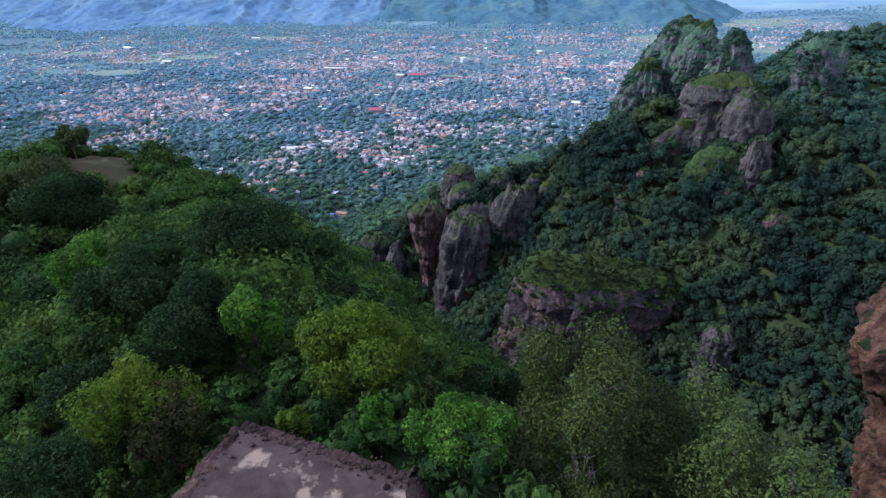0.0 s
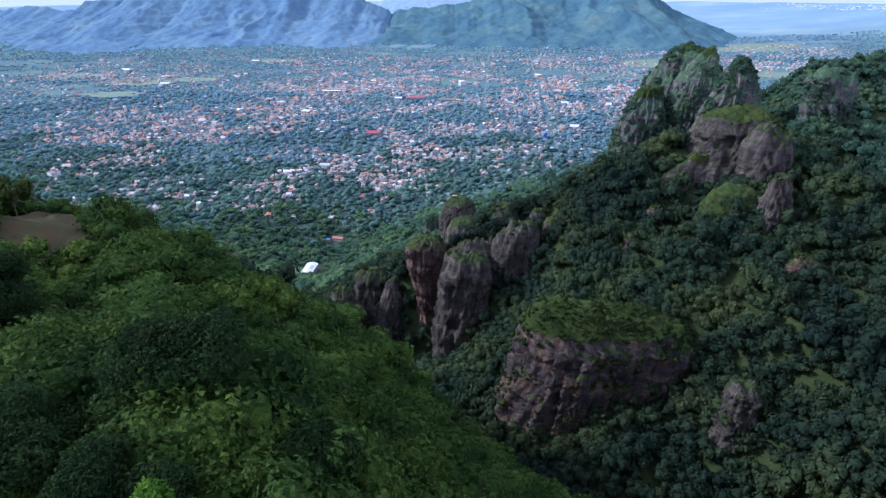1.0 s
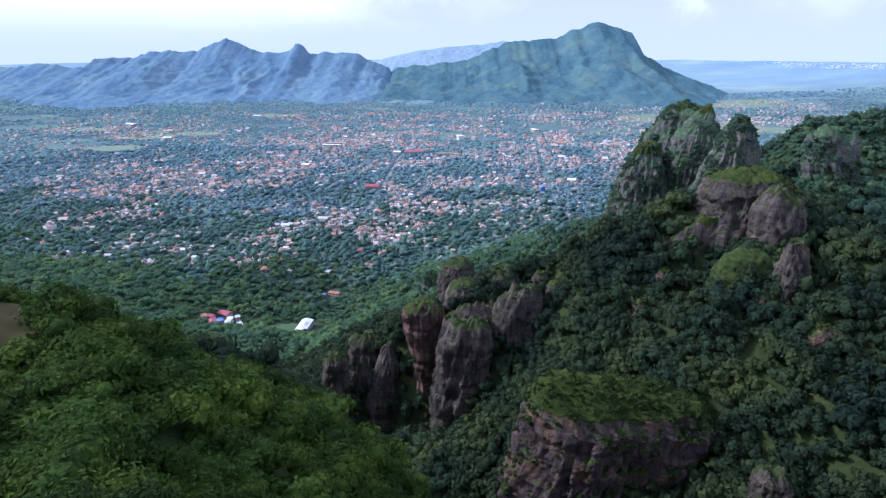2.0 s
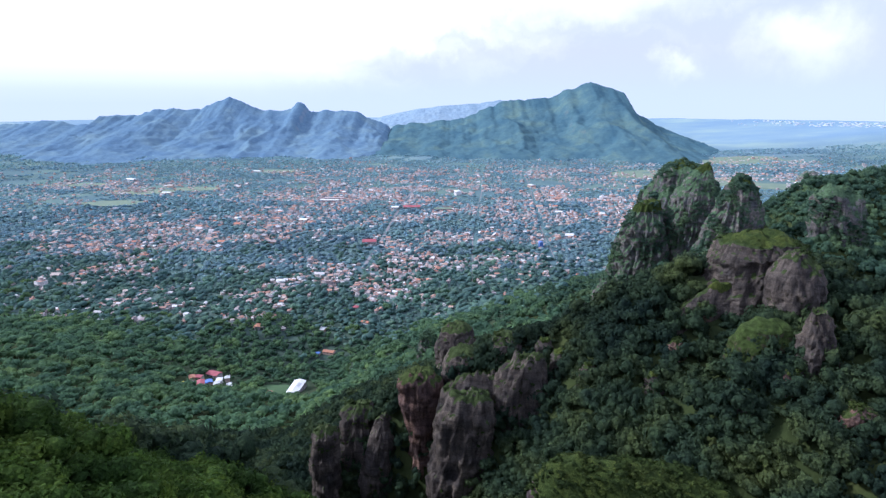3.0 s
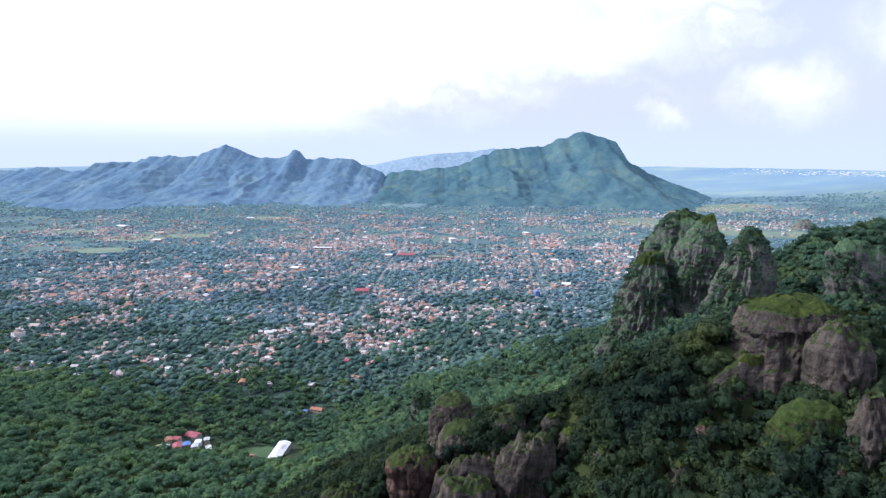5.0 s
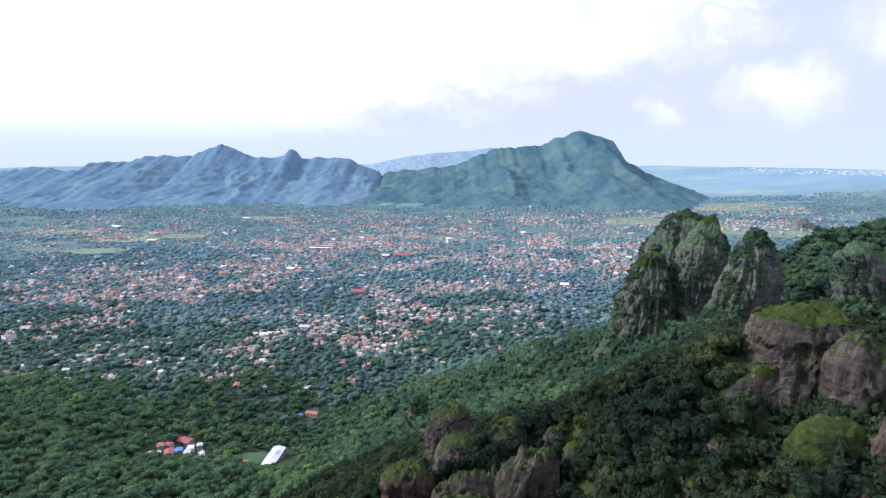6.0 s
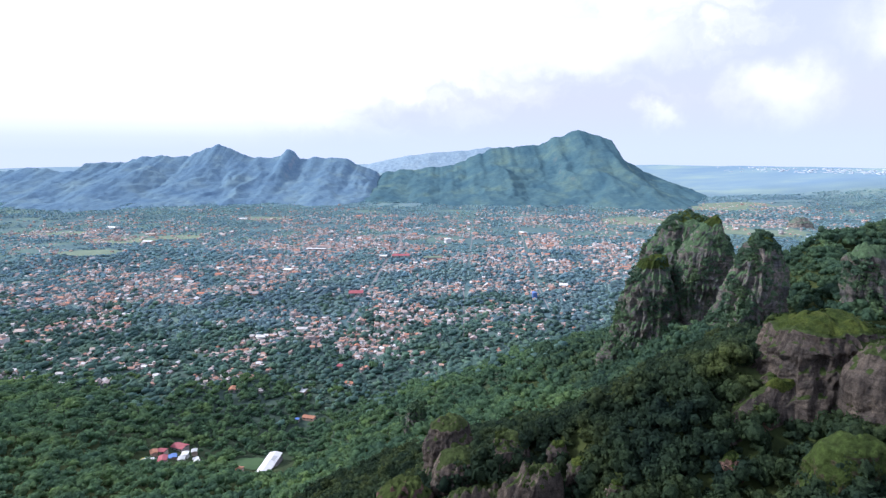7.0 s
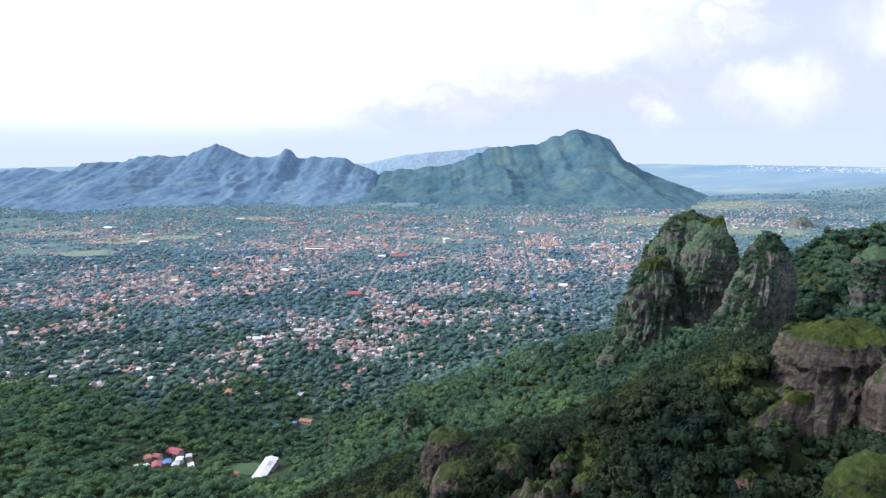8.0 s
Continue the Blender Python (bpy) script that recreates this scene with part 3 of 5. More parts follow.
B("rock_cliff", 332, [(232, 1, 10), (229, -2, 13), (219, -3, 14), (195, -4, 15)], 24, label="low mossy rock outcrop on the ridge")
B("rock_cliff", 282, [(252, 75, 84), (249, 74, 87), (243, 74, 88), (225, 73, 89)], 20, deep=0.5, mat=M_REDWALL, label="low reddish rock wall on the wooded ridge")
B("rock_cliff", 284, [(265, 87, 100), (261, 85, 104), (254, 86, 105), (235, 85, 106)], 25, deep=0.5, mat=M_REDWALL, label="low reddish rock wall on the wooded ridge")
B("rock_cliff", 222, [(262, 137, 143), (259, 134, 146), (252, 133, 147), (235, 132, 148)], 26, mat=M_REDWALL, label="small reddish rock outcrop among bushes")
B("rock_cliff", 186, [(226, 104, 111), (222, 102, 114), (212, 100, 116), (195, 98, 118)], 27, label="small mossy rock outcrop above the gorge")
for n, (hx, hy, hz, wide_) in enumerate([(52, 300, 245, 5.5), (96, 272, 264, 5.0), (84, 262, 253, 4.5), (62, 284, 247, 5.0), (126, 240, 266, 4.5), (108, 236, 260, 4.0), (46, 312, 246, 4.5), (110, 282, 277, 4.5)]):
    B("rock_outcrop", hy, [(hz, hx - 0.4 * wide_, hx + 0.4 * wide_), (hz - 3, hx - 0.85 * wide_, hx + 0.85 * wide_), (hz - 8, hx - wide_, hx + wide_), (hz - 24, hx - 1.1 * wide_, hx + 1.1 * wide_)], 70 + n, deep=0.7, flute=0.10, rings=60, around=90, cap_from=hz - 1.2, mat=M_REDWALL if n % 3 == 1 else M_ROCK, label="small brown rock outcrop among bushes on the ridge")
B("rock_hump", 324, [(236, 2, 8), (233, -3, 14), (226, -7, 16), (212, -8, 17), (180, -9, 18)], 32, crown=0.06, flute=0.07, label="domed grey-brown rock on the ridge crest")
B("rock_hump", 318, [(246, 22, 30), (242, 19, 34), (235, 18, 35), (205, 17, 36)], 33, crown=0.06, flute=0.07, label="domed grey-brown rock on the ridge crest")
B("rock_hump", 342, [(241, -4, 6), (238, -8, 10), (230, -10, 12), (205, -12, 14)], 34, crown=0.06, flute=0.07, label="domed grey-brown rock on the ridge crest")
B("rock_column", 596, [(124, -32, -24), (117, -37, -20), (93, -41, -20), (74, -42, -21), (40, -44, -20)], 18, deep=0.9, mat=M_HAZEMOSSY, label="lone rock column overgrown with green above the forest")
B("red_cliff", 94, [(304, 96, 120), (298, 90, 124), (290, 86, 126), (280, 88, 128), (268, 96, 130), (230, 104, 134), (200, 106, 140)], 28, deep=0.7, flute=0.10, rings=140, around=220, mat=M_REDROCK, label="bare orange-red rock cliff at the gorge")
B("rock_outcrop", 2325, [(86, 1445, 1490), (71, 1426, 1508), (40, 1416, 1520), (10, 1410, 1526)], 21, mat=M_HAZEROCK, label="haze-paled rock outcrop in the distant valley")


# ---- the far mountains ----
def mountain_material(name, low, mid, high):
    m, t, b = material(name, 1.0, 0.0)
    c = curve(t, spots(t, 0.006, 6.0, 0.6), [(0.32, low), (0.52, mid), (0.70, high)])
    woods = curve(t, spots(t, 0.045, 5.0, 0.7), [(0.34, (0.84, 0.86, 0.90)), (0.52, (1, 1, 1)), (0.68, (1.14, 1.13, 1.08))])
    c = mixed(t, 1.0, c, woods, "MULTIPLY")
    cliffs = curve(t, spots(t, 0.02, 4.0, 0.6, (1, 1, 0.4)), [(0.46, (0, 0, 0)), (0.60, (1, 1, 1))])
    bare = node(t, "ShaderNodeMath", operation="MULTIPLY")
    links(t, (cliffs, bare.inputs[0]), (steepness(t, 0.42, 0.66), bare.inputs[1]))
    c = mixed(t, bare.outputs[0], c, tuple(v * 1.25 + 0.05 for v in high[:1]) + tuple(v * 1.05 for v in high[1:]))
    bump = node(t, "ShaderNodeBump", Strength=0.3, Distance=10.0)
    links(t, (spots(t, 0.05, 6.0, 0.7), bump.inputs["Height"]), (bump.outputs[0], b.inputs["Normal"]))
    t.links.new(c, b.inputs["Base Color"])
    return m


# the blue of distance is painted into all three mountain colours
M_HAZEMOUNT = mountain_material("hazed_far_mountain", (0.067, 0.138, 0.185), (0.094, 0.174, 0.205), (0.144, 0.226, 0.208))
M_HAZERANGE = mountain_material("hazed_far_range", (0.129, 0.217, 0.323), (0.158, 0.254, 0.347), (0.204, 0.301, 0.355))
M_FAR = mountain_material("hazed_farthest_hills", (0.286, 0.395, 0.504), (0.302, 0.412, 0.512), (0.319, 0.420, 0.504))


def range_of(name, crest_line, front, mat, label, seed, rough=1.0, foot=30, hollow=1.8):
    """A mountain range: its crest as (x, y, z) along its length, sloping to both sides, with spurs and gullies."""
    pts = np.array(crest_line, float)
    d = np.concatenate([[0], np.cumsum(np.hypot(*np.diff(pts[:, :2], axis=0).T))])
    n, m = int(d[-1] / 10), 150
    u = np.linspace(0, d[-1], n)
    cx, cy, cz = (np.interp(u, d, pts[:, k]) for k in range(3))
    cz = cz + rough * (9 * fractal(u / 70, u * 0, None, seed, 4, 0.55))
    v = np.concatenate([np.linspace(-1, 0, m - 24, endpoint=False), np.linspace(0, 1, 24)])
    U, V = np.meshgrid(np.arange(n), v, indexing="ij")
    dist = np.abs(V) ** 1.3 * front * np.sign(V)
    x, y = cx[U] + 0 * dist, cy[U] + dist
    fall = np.abs(dist) / front
    spur = np.abs(fractal(x / 330 + 0.25 * fractal(x / 300, y / 300, None, seed + 2, 2), y / 900, None, seed + 4, 3, 0.5))
    spur = 1 - np.minimum(spur * 1.7, 1)
    side = np.minimum(fall * 3.5, 1) * (1 - fall)
    tall = np.clip((cz[U] - foot) / 250, 0.3, 1.6)
    gull = fractal(x / 150, y / 190, None, seed + 7, 4, 0.55)
    prof = (1 - fall) ** hollow
    z = foot + (cz[U] - foot) * prof + rough * tall * (52 * (spur - 0.45) + 12 * gull) * side + (4 * fractal(x / 34, y / 34, None, seed + 8, 3, 0.65) + 2) * np.minimum(fall * 6, 1)
    step = 38.0     # rock bands: the height gathers on terraces here and there
    band = np.clip(fractal(x / 260, y / 260, None, seed + 12, 2) * 1.6, 0, 1) * (1 - fall)
    z = z + rough * 0.5 * band * step / 6.283 * np.sin(6.283 * z / step)
    i = np.arange(n * m).reshape(n, m)
    q = np.stack([i[:-1, :-1], i[1:, :-1], i[1:, 1:], i[:-1, 1:]], -1).reshape(-1, 4)
    ob = new(name, mesh_of(name, np.stack([x, y, z], -1).reshape(-1, 3), q, [mat], True))
    return tagged(ob, label, "mountain", kind="structure")


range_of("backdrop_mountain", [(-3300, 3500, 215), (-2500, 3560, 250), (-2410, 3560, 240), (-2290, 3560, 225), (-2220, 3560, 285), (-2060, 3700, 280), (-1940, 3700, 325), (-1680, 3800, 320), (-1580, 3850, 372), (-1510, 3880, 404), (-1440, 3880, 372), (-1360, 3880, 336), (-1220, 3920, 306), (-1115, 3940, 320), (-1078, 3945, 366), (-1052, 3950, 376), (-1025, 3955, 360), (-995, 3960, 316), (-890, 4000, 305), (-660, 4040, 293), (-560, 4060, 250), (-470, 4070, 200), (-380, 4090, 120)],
         1250, M_HAZERANGE, "long wooded mountain range in blue haze", 41)
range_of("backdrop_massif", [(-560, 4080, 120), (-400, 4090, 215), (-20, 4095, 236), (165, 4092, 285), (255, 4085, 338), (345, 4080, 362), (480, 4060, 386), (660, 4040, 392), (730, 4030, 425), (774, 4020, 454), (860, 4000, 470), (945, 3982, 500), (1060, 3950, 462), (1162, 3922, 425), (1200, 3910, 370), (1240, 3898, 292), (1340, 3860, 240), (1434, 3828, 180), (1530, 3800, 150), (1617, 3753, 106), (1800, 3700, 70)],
         1380, M_HAZEMOUNT, "tall craggy wooded mountain in blue haze", 51)
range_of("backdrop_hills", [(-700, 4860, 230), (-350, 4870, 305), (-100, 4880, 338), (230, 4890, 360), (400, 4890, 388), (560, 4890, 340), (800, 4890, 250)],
         350, M_FAR, "haze-paled distant hills on the horizon", 61, 0.3, 180, 1.25)


# ---- woods ----
def blob_tree(seed, lobes, sub, leaves, leaf, core=0.86, wide=(0.42, 0.62)):
    """A crown of unit half width, from -0.55 to 1: dark lobes, and small leaf sprays set over them."""
    rng = np.random.default_rng(seed)
    v0, f0 = ico(sub)
    vs, fs, base = [], [], 0
    cs = []
    for k in range(lobes):
        a, rr = rng.uniform(0, 6.283), (0 if k == 0 else rng.uniform(*wide))
        c = np.array([math.cos(a) * rr, math.sin(a) * rr, rng.uniform(-0.1, 0.38) if k else 0.35])
        s = rng.uniform(0.40, 0.60) * np.array([1, 1, rng.uniform(0.75, 1.0)])
        cs.append((c, s))
        v = v0 * (1 + 0.28 * rng.uniform(-1, 1, (len(v0), 1))) * s * (core if leaves else 1.0) + c
        vs.append(v), fs.append(f0 + base)
        base += len(v)
    for k in range(leaves):
        c, s = cs[k % lobes]
        d = rng.normal(size=3)
        d[2] = abs(d[2]) * 0.9 - 0.25
        d /= np.linalg.norm(d)
        p = c + d * s * rng.uniform(core, 1.12)
        a = np.cross(d, rng.normal(size=3))
        a /= np.linalg.norm(a)
        b = np.cross(d, a) + 0.8 * d * rng.uniform(-1, 1)
        w = leaf * rng.uniform(0.6, 1.3)
        q = np.array([p - a * w * 1.1 - b * w * 0.5, p + a * w * 1.1 - b * w * 0.5, p + b * w * 1.5])
        vs.append(q), fs.append(np.array([[0, 1, 2]]) + base)
        base += 3
    return np.concatenate(vs), np.concatenate(fs)


def jittered(x0, x1, y0, y1, step, rng):
    gx, gy = np.meshgrid(np.arange(x0, x1, step), np.arange(y0, y1, step))
    return gx.ravel() + rng.uniform(-0.5, 0.5, gx.size) * step, gy.ravel() + rng.uniform(-0.5, 0.5, gy.size) * step


def slope_at(x, y):
    return np.hypot(land(x + 3, y) - land(x - 3, y), land(x, y + 3) - land(x, y - 3)) / 6


LOOK_X, LOOK_Y = np.arange(-1900, 1500, 6.0), np.arange(-190, 2150, 6.0)
LOOK_Z = land(*np.meshgrid(LOOK_X, LOOK_Y))


def rough_land(x, y):
    """The land's height, read off a grid of 6 m."""
    i, j = np.clip((x - LOOK_X[0]) / 6, 0, len(LOOK_X) - 1.01), np.clip((y - LOOK_Y[0]) / 6, 0, len(LOOK_Y) - 1.01)
    a, b = i.astype(int), j.astype(int)
    i, j = i - a, j - b
    return (LOOK_Z[b, a] * (1 - i) + LOOK_Z[b, a + 1] * i) * (1 - j) + (LOOK_Z[b + 1, a] * (1 - i) + LOOK_Z[b + 1, a + 1] * i) * j


def in_sight(x, y, z):
    """Whether a place can be seen from some point of the flight: the land between rises over the line or not."""
    seen = np.zeros(len(x), bool)
    for ex, ey, ez in ((0, 0, 360), (-1, 28, 362), (-2, 60, 364), (-3, 112, 367)):
        clear = np.ones(len(x), bool)
        for s in np.concatenate([np.linspace(0.08, 0.9, 30), [0.94, 0.97]]):
            clear &= rough_land(ex + (x - ex) * s, ey + (y - ey) * s) < ez + (z + 11 - ez) * s + 3
        seen |= clear
    return seen


def wood(name, x, y, size, templates, mat, label, rng, squash=(0.75, 1.05), group=""):
    z = land(x, y)
    s = size * rng.choice([0.5, 0.7, 0.9, 1.1, 1.3, 1.6], len(x)) * rng.uniform(0.85, 1.15, len(x))
    sz = np.stack([s, s * rng.uniform(*squash, len(x))], -1)
    p = np.stack([x, y, z + 0.45 * sz[:, 1]], -1)
    v, f = repeat(templates, rng.integers(0, len(templates), len(x)), p, rng.uniform(0, 6.28, len(x)), sz, rng)
    ob = new(name, mesh_of(name, v, f, [mat], True))
    return tagged(ob, label, "trees", kind="stuff")


def view_cone(x, y, half=47):
    return (np.abs(np.degrees(np.arctan2(x, y + 14))) < half)


rng = np.random.default_rng(4)
NEAR = [blob_tree(s, 6, 1, 520, 0.070, 0.72) for s in range(8)]
MID = [blob_tree(s + 20, 4, 1, 130, 0.100, 0.76, (0.40, 0.72)) for s in range(12)]
FAR = [blob_tree(s + 50, 3, 1, 30, 0.16, 0.88) for s in range(9)]
HNEAR = [blob_tree(s + 160, 7, 1, 1700, 0.044, 0.66) for s in range(6)]
LEDGE = [blob_tree(s + 140, 3, 1, 26, 0.24) for s in range(6)]
MIDTOWN = [blob_tree(s + 90, 2, 1, 0, 0) for s in range(6)]
TINY = [blob_tree(s + 70, 1, 1, 0, 0) for s in range(6)]
CLEARING = (-81, 114)                               # grassy terrace on the hill


def spread(x0, x1, y0, y1, step, near, far, steep=2.0, hidden=0.12, least=-1):
    x, y = jittered(x0, x1, y0, y1, step, rng)
    d = np.hypot(x, y - 20)
    keep = view_cone(x, y) & (d >= near) & (d < far)
    keep &= ~((np.abs(x) < 70) & (y < 44))
    keep &= ~((x > 110) & (x < 166) & (y > 276) & (y < 300))        # bare rock round the dome
    keep &= (np.hypot((x - CLEARING[0]) / 8, (y - CLEARING[1]) / 7) > 1) & (np.hypot((x + 76) / 6.5, (y - 110) / 5.5) > 1)
    x, y = x[keep], y[keep]
    s = slope_at(x, y)
    keep = (s < steep) & (s > least)
    x, y = x[keep], y[keep]
    keep = in_sight(x, y, land(x, y)) | (rng.random(len(x)) < hidden)
    return x[keep], y[keep]


x, y = spread(-110, 50, 44, 110, 4.6, 30, 78, 3.0)
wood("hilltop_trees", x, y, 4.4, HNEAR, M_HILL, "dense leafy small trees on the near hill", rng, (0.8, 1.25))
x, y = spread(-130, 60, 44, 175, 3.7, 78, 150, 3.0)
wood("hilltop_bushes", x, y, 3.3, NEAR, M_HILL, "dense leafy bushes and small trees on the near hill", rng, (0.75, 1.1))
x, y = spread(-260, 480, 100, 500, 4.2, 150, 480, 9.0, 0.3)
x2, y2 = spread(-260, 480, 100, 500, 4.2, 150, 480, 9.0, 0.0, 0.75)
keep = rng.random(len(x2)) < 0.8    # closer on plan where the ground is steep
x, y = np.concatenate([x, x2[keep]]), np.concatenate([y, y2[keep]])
wood("hillside_bushes", x, y, 4.1, MID, M_HAZELEAF, "dense dark green bushes and small trees on steep slopes", rng, (0.9, 1.5))

# bushes rooted on the ledges and tops of the crags, in clumps
bx, bs = [], []
for k, (v, q) in enumerate(FLANKS[:-1]):
    p = v[q]
    n = np.cross(p[:, 1] - p[:, 0], p[:, 3] - p[:, 0])
    area = np.linalg.norm(n, axis=1)
    up = n[:, 2] / np.maximum(area, 1e-6)
    c = p.mean(1)
    clump = np.clip(0.25 + 1.9 * fractal(c[:, 0] / 16, c[:, 1] / 16, c[:, 2] / 16, 151, 3), 0, 1.6)
    want = area * clump * (np.clip(up - 0.2, 0, 1) * 0.07 + 0.014)
    if k == 0:      # the butte: thick growth on its top
        want = area * np.where(up > 0.3, 0.2, 0.003)
    pick = rng.random(len(q)) < want
    far_off = 1 + 0.8 * (p[:, 0, 1].mean() > 440)
    if far_off > 1:
        pick |= rng.random(len(q)) < 6.0 * want
    bx.append(c[pick]), bs.append(far_off * np.where(up[pick] > 0.5, 1.5, 1.15) * rng.uniform(0.5, 1.5, pick.sum()))
bx, bs = np.concatenate(bx), np.concatenate(bs)
beyond = bx[:, 1] > 420
for name, pick, mat, label in (("ledge_bushes", ~beyond, M_LEDGE, "small olive green bushes growing on rock ledges"), ("pinnacle_bushes", beyond, M_HAZELEDGE, "hazy green bushes growing on the rock pinnacles")):
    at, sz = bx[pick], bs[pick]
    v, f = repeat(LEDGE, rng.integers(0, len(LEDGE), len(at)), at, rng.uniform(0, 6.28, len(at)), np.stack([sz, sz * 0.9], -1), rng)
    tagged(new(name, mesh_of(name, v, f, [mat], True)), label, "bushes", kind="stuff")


# ---- the town ----
TURN = radians(-4)                                  # its streets run a little right of straight ahead
CT, ST = math.cos(TURN), math.sin(TURN)


def town_uv(x, y):
    return x * CT + y * ST, -x * ST + y * CT


def town_xy(u, v):
    return u * CT - v * ST, u * ST + v * CT


def mound(x, y, cx, cy, sx, sy):
    return np.exp(-((x - cx) / sx) ** 2 - ((y - cy) / sy) ** 2)


def plateau(x, y, cx, cy, sx, sy):
    return np.exp(-(((x - cx) / sx) ** 2 + ((y - cy) / sy) ** 2) ** 2)


def built_up(x, y):
    """Share of the ground with houses, 0 to 1."""
    d = 0.80 * plateau(x, y, -110, 1720, 560, 470) + 0.62 * plateau(x, y, -760, 1430, 430, 230) + 0.55 * plateau(x, y, -500, 1070, 330, 180)
    d = d + 0.70 * plateau(x, y, 440, 1760, 250, 330) + 0.40 * plateau(x, y, 120, 1260, 270, 170) + 0.26 * mound(x, y, 0, 2450, 1100, 330) + 0.20 * mound(x, y, 1250, 2700, 600, 400)
    d = d + 0.20 * mound(x, y, -1250, 2150, 500, 450) + 0.34 * mound(x, y, -160, 1080, 200, 130)
    d = d - 0.75 * mound(x, y, -430, 1340, 120, 60) - 0.7 * mound(x, y, -290, 1620, 110, 50) - 0.9 * mound(x, y, 620, 1300, 260, 240) - 0.5 * mound(x, y, -620, 1270, 170, 45)
    patchy = fractal(x / 120, y / 95, None, 71, 4, 0.65)
    return np.clip(0.78 * d * (1 + 1.7 * patchy), 0.0, 0.85) * (y > 880)


STREETS = [-285, 140, -43]


def off_street(u):
    return np.min(np.abs(u[:, None] - np.array(STREETS)[None]), 1)


def faces_of(quads):
    return np.concatenate([np.array([[a, b, c], [a, c, d]]) for a, b, c, d in quads])


def flat_house(w, d, h):
    """Vertices, triangles, material numbers (0 wall, 1 roof): a flat-roofed house with a raised edge, and a roof box."""
    v, f, m = [], [], []

    def block(x0, x1, y0, y1, z0, z1, lid):
        b = len(v)
        v.extend([(x0, y0, z0), (x1, y0, z0), (x1, y1, z0), (x0, y1, z0), (x0, y0, z1), (x1, y0, z1), (x1, y1, z1), (x0, y1, z1)])
        for q in ((0, 1, 5, 4), (1, 2, 6, 5), (2, 3, 7, 6), (3, 0, 4, 7)):
            f.append([b + i for i in q]), m.append(0)
        b = len(v)
        v.extend([(x0, y0, lid), (x1, y0, lid), (x1, y1, lid), (x0, y1, lid)])
        f.append([b, b + 1, b + 2, b + 3]), m.append(1)

    block(-w, w, -d, d, -0.5, h, h - 0.06)
    block(w * 0.2, w * 0.8, -d * 0.2, d * 0.8, h - 0.1, h * 1.45, h * 1.45)
    return np.array(v), faces_of(f), np.repeat(m, 2)


def gable_house(w, d, h, rise):
    v = [(-w, -d, -0.5), (w, -d, -0.5), (w, d, -0.5), (-w, d, -0.5), (-w, -d, h), (w, -d, h), (w, d, h), (-w, d, h), (0, -d, h + rise), (0, d, h + rise)]
    f = [[0, 1, 5, 4], [1, 2, 6, 5], [2, 3, 7, 6], [3, 0, 4, 7], [4, 5, 8, 8], [6, 7, 9, 9]]
    m = [0] * 6
    o = 1.13
    b = len(v)
    e = h - (o - 1) * rise
    v += [(-w * o, -d * o, e), (-w * o, d * o, e), (0, d * o, h + rise + 0.02), (0, -d * o, h + rise + 0.02), (w * o, -d * o, e), (w * o, d * o, e), (0, d * o, h + rise + 0.02), (0, -d * o, h + rise + 0.02)]
    f += [[b, b + 3, b + 2, b + 1], [b + 4, b + 5, b + 6, b + 7]]
    m += [1, 1]
    return np.array(v), faces_of(f), np.repeat(m, 2)


HOUSES = [flat_house(0.5, 0.42, 0.42), flat_house(0.42, 0.55, 0.62), gable_house(0.5, 0.6, 0.36, 0.22), gable_house(0.36, 0.62, 0.34, 0.18), flat_house(0.6, 0.36, 0.34), gable_house(0.45, 0.45, 0.5, 0.2)]

u, v = jittered(-2400, 1900, 860, 3250, 10.5, rng)
x, y = town_xy(u, v)
keep = (rng.random(len(x)) < built_up(x, y)) & (off_street(u) > 6.5) & ((np.mod(u + 10, 92) > 8) | (rng.random(len(x)) < 0.25)) & view_cone(x, y, 44)
keep &= np.hypot(x + 215, y - 705) > 60
x, y, u = x[keep], y[keep], u[keep]
order = np.argsort(y)
x, y, u = x[order], y[order], u[order]
HX, HY = x, y
COUNT = 260
near_houses = list(zip(x[:COUNT], y[:COUNT]))
x, y = x[COUNT:], y[COUNT:]
which = rng.integers(0, len(HOUSES), len(x))
size = rng.uniform(5.0, 9.5, len(x)) * np.where(rng.random(len(x)) < 0.05, 1.8, 1.0)
turns = TURN + rng.integers(0, 2, len(x)) * math.pi / 2 + rng.normal(0, 0.12, len(x))
p = np.stack([x, y, land(x, y)], -1)
vv, ff = repeat([(a, b) for a, b, c in HOUSES], which, p, turns, np.stack([size, size * rng.uniform(0.8, 1.15, len(x))], -1), rng)
mm = np.concatenate([np.tile(HOUSES[k][2], int((which == k).sum())) for k in range(len(HOUSES))])
tagged(new("town_houses", mesh_of("town_houses", vv, ff, [M_WALLS, M_ROOFS], index=mm)), "crowded low houses with tiled and concrete roofs", "houses", kind="stuff")


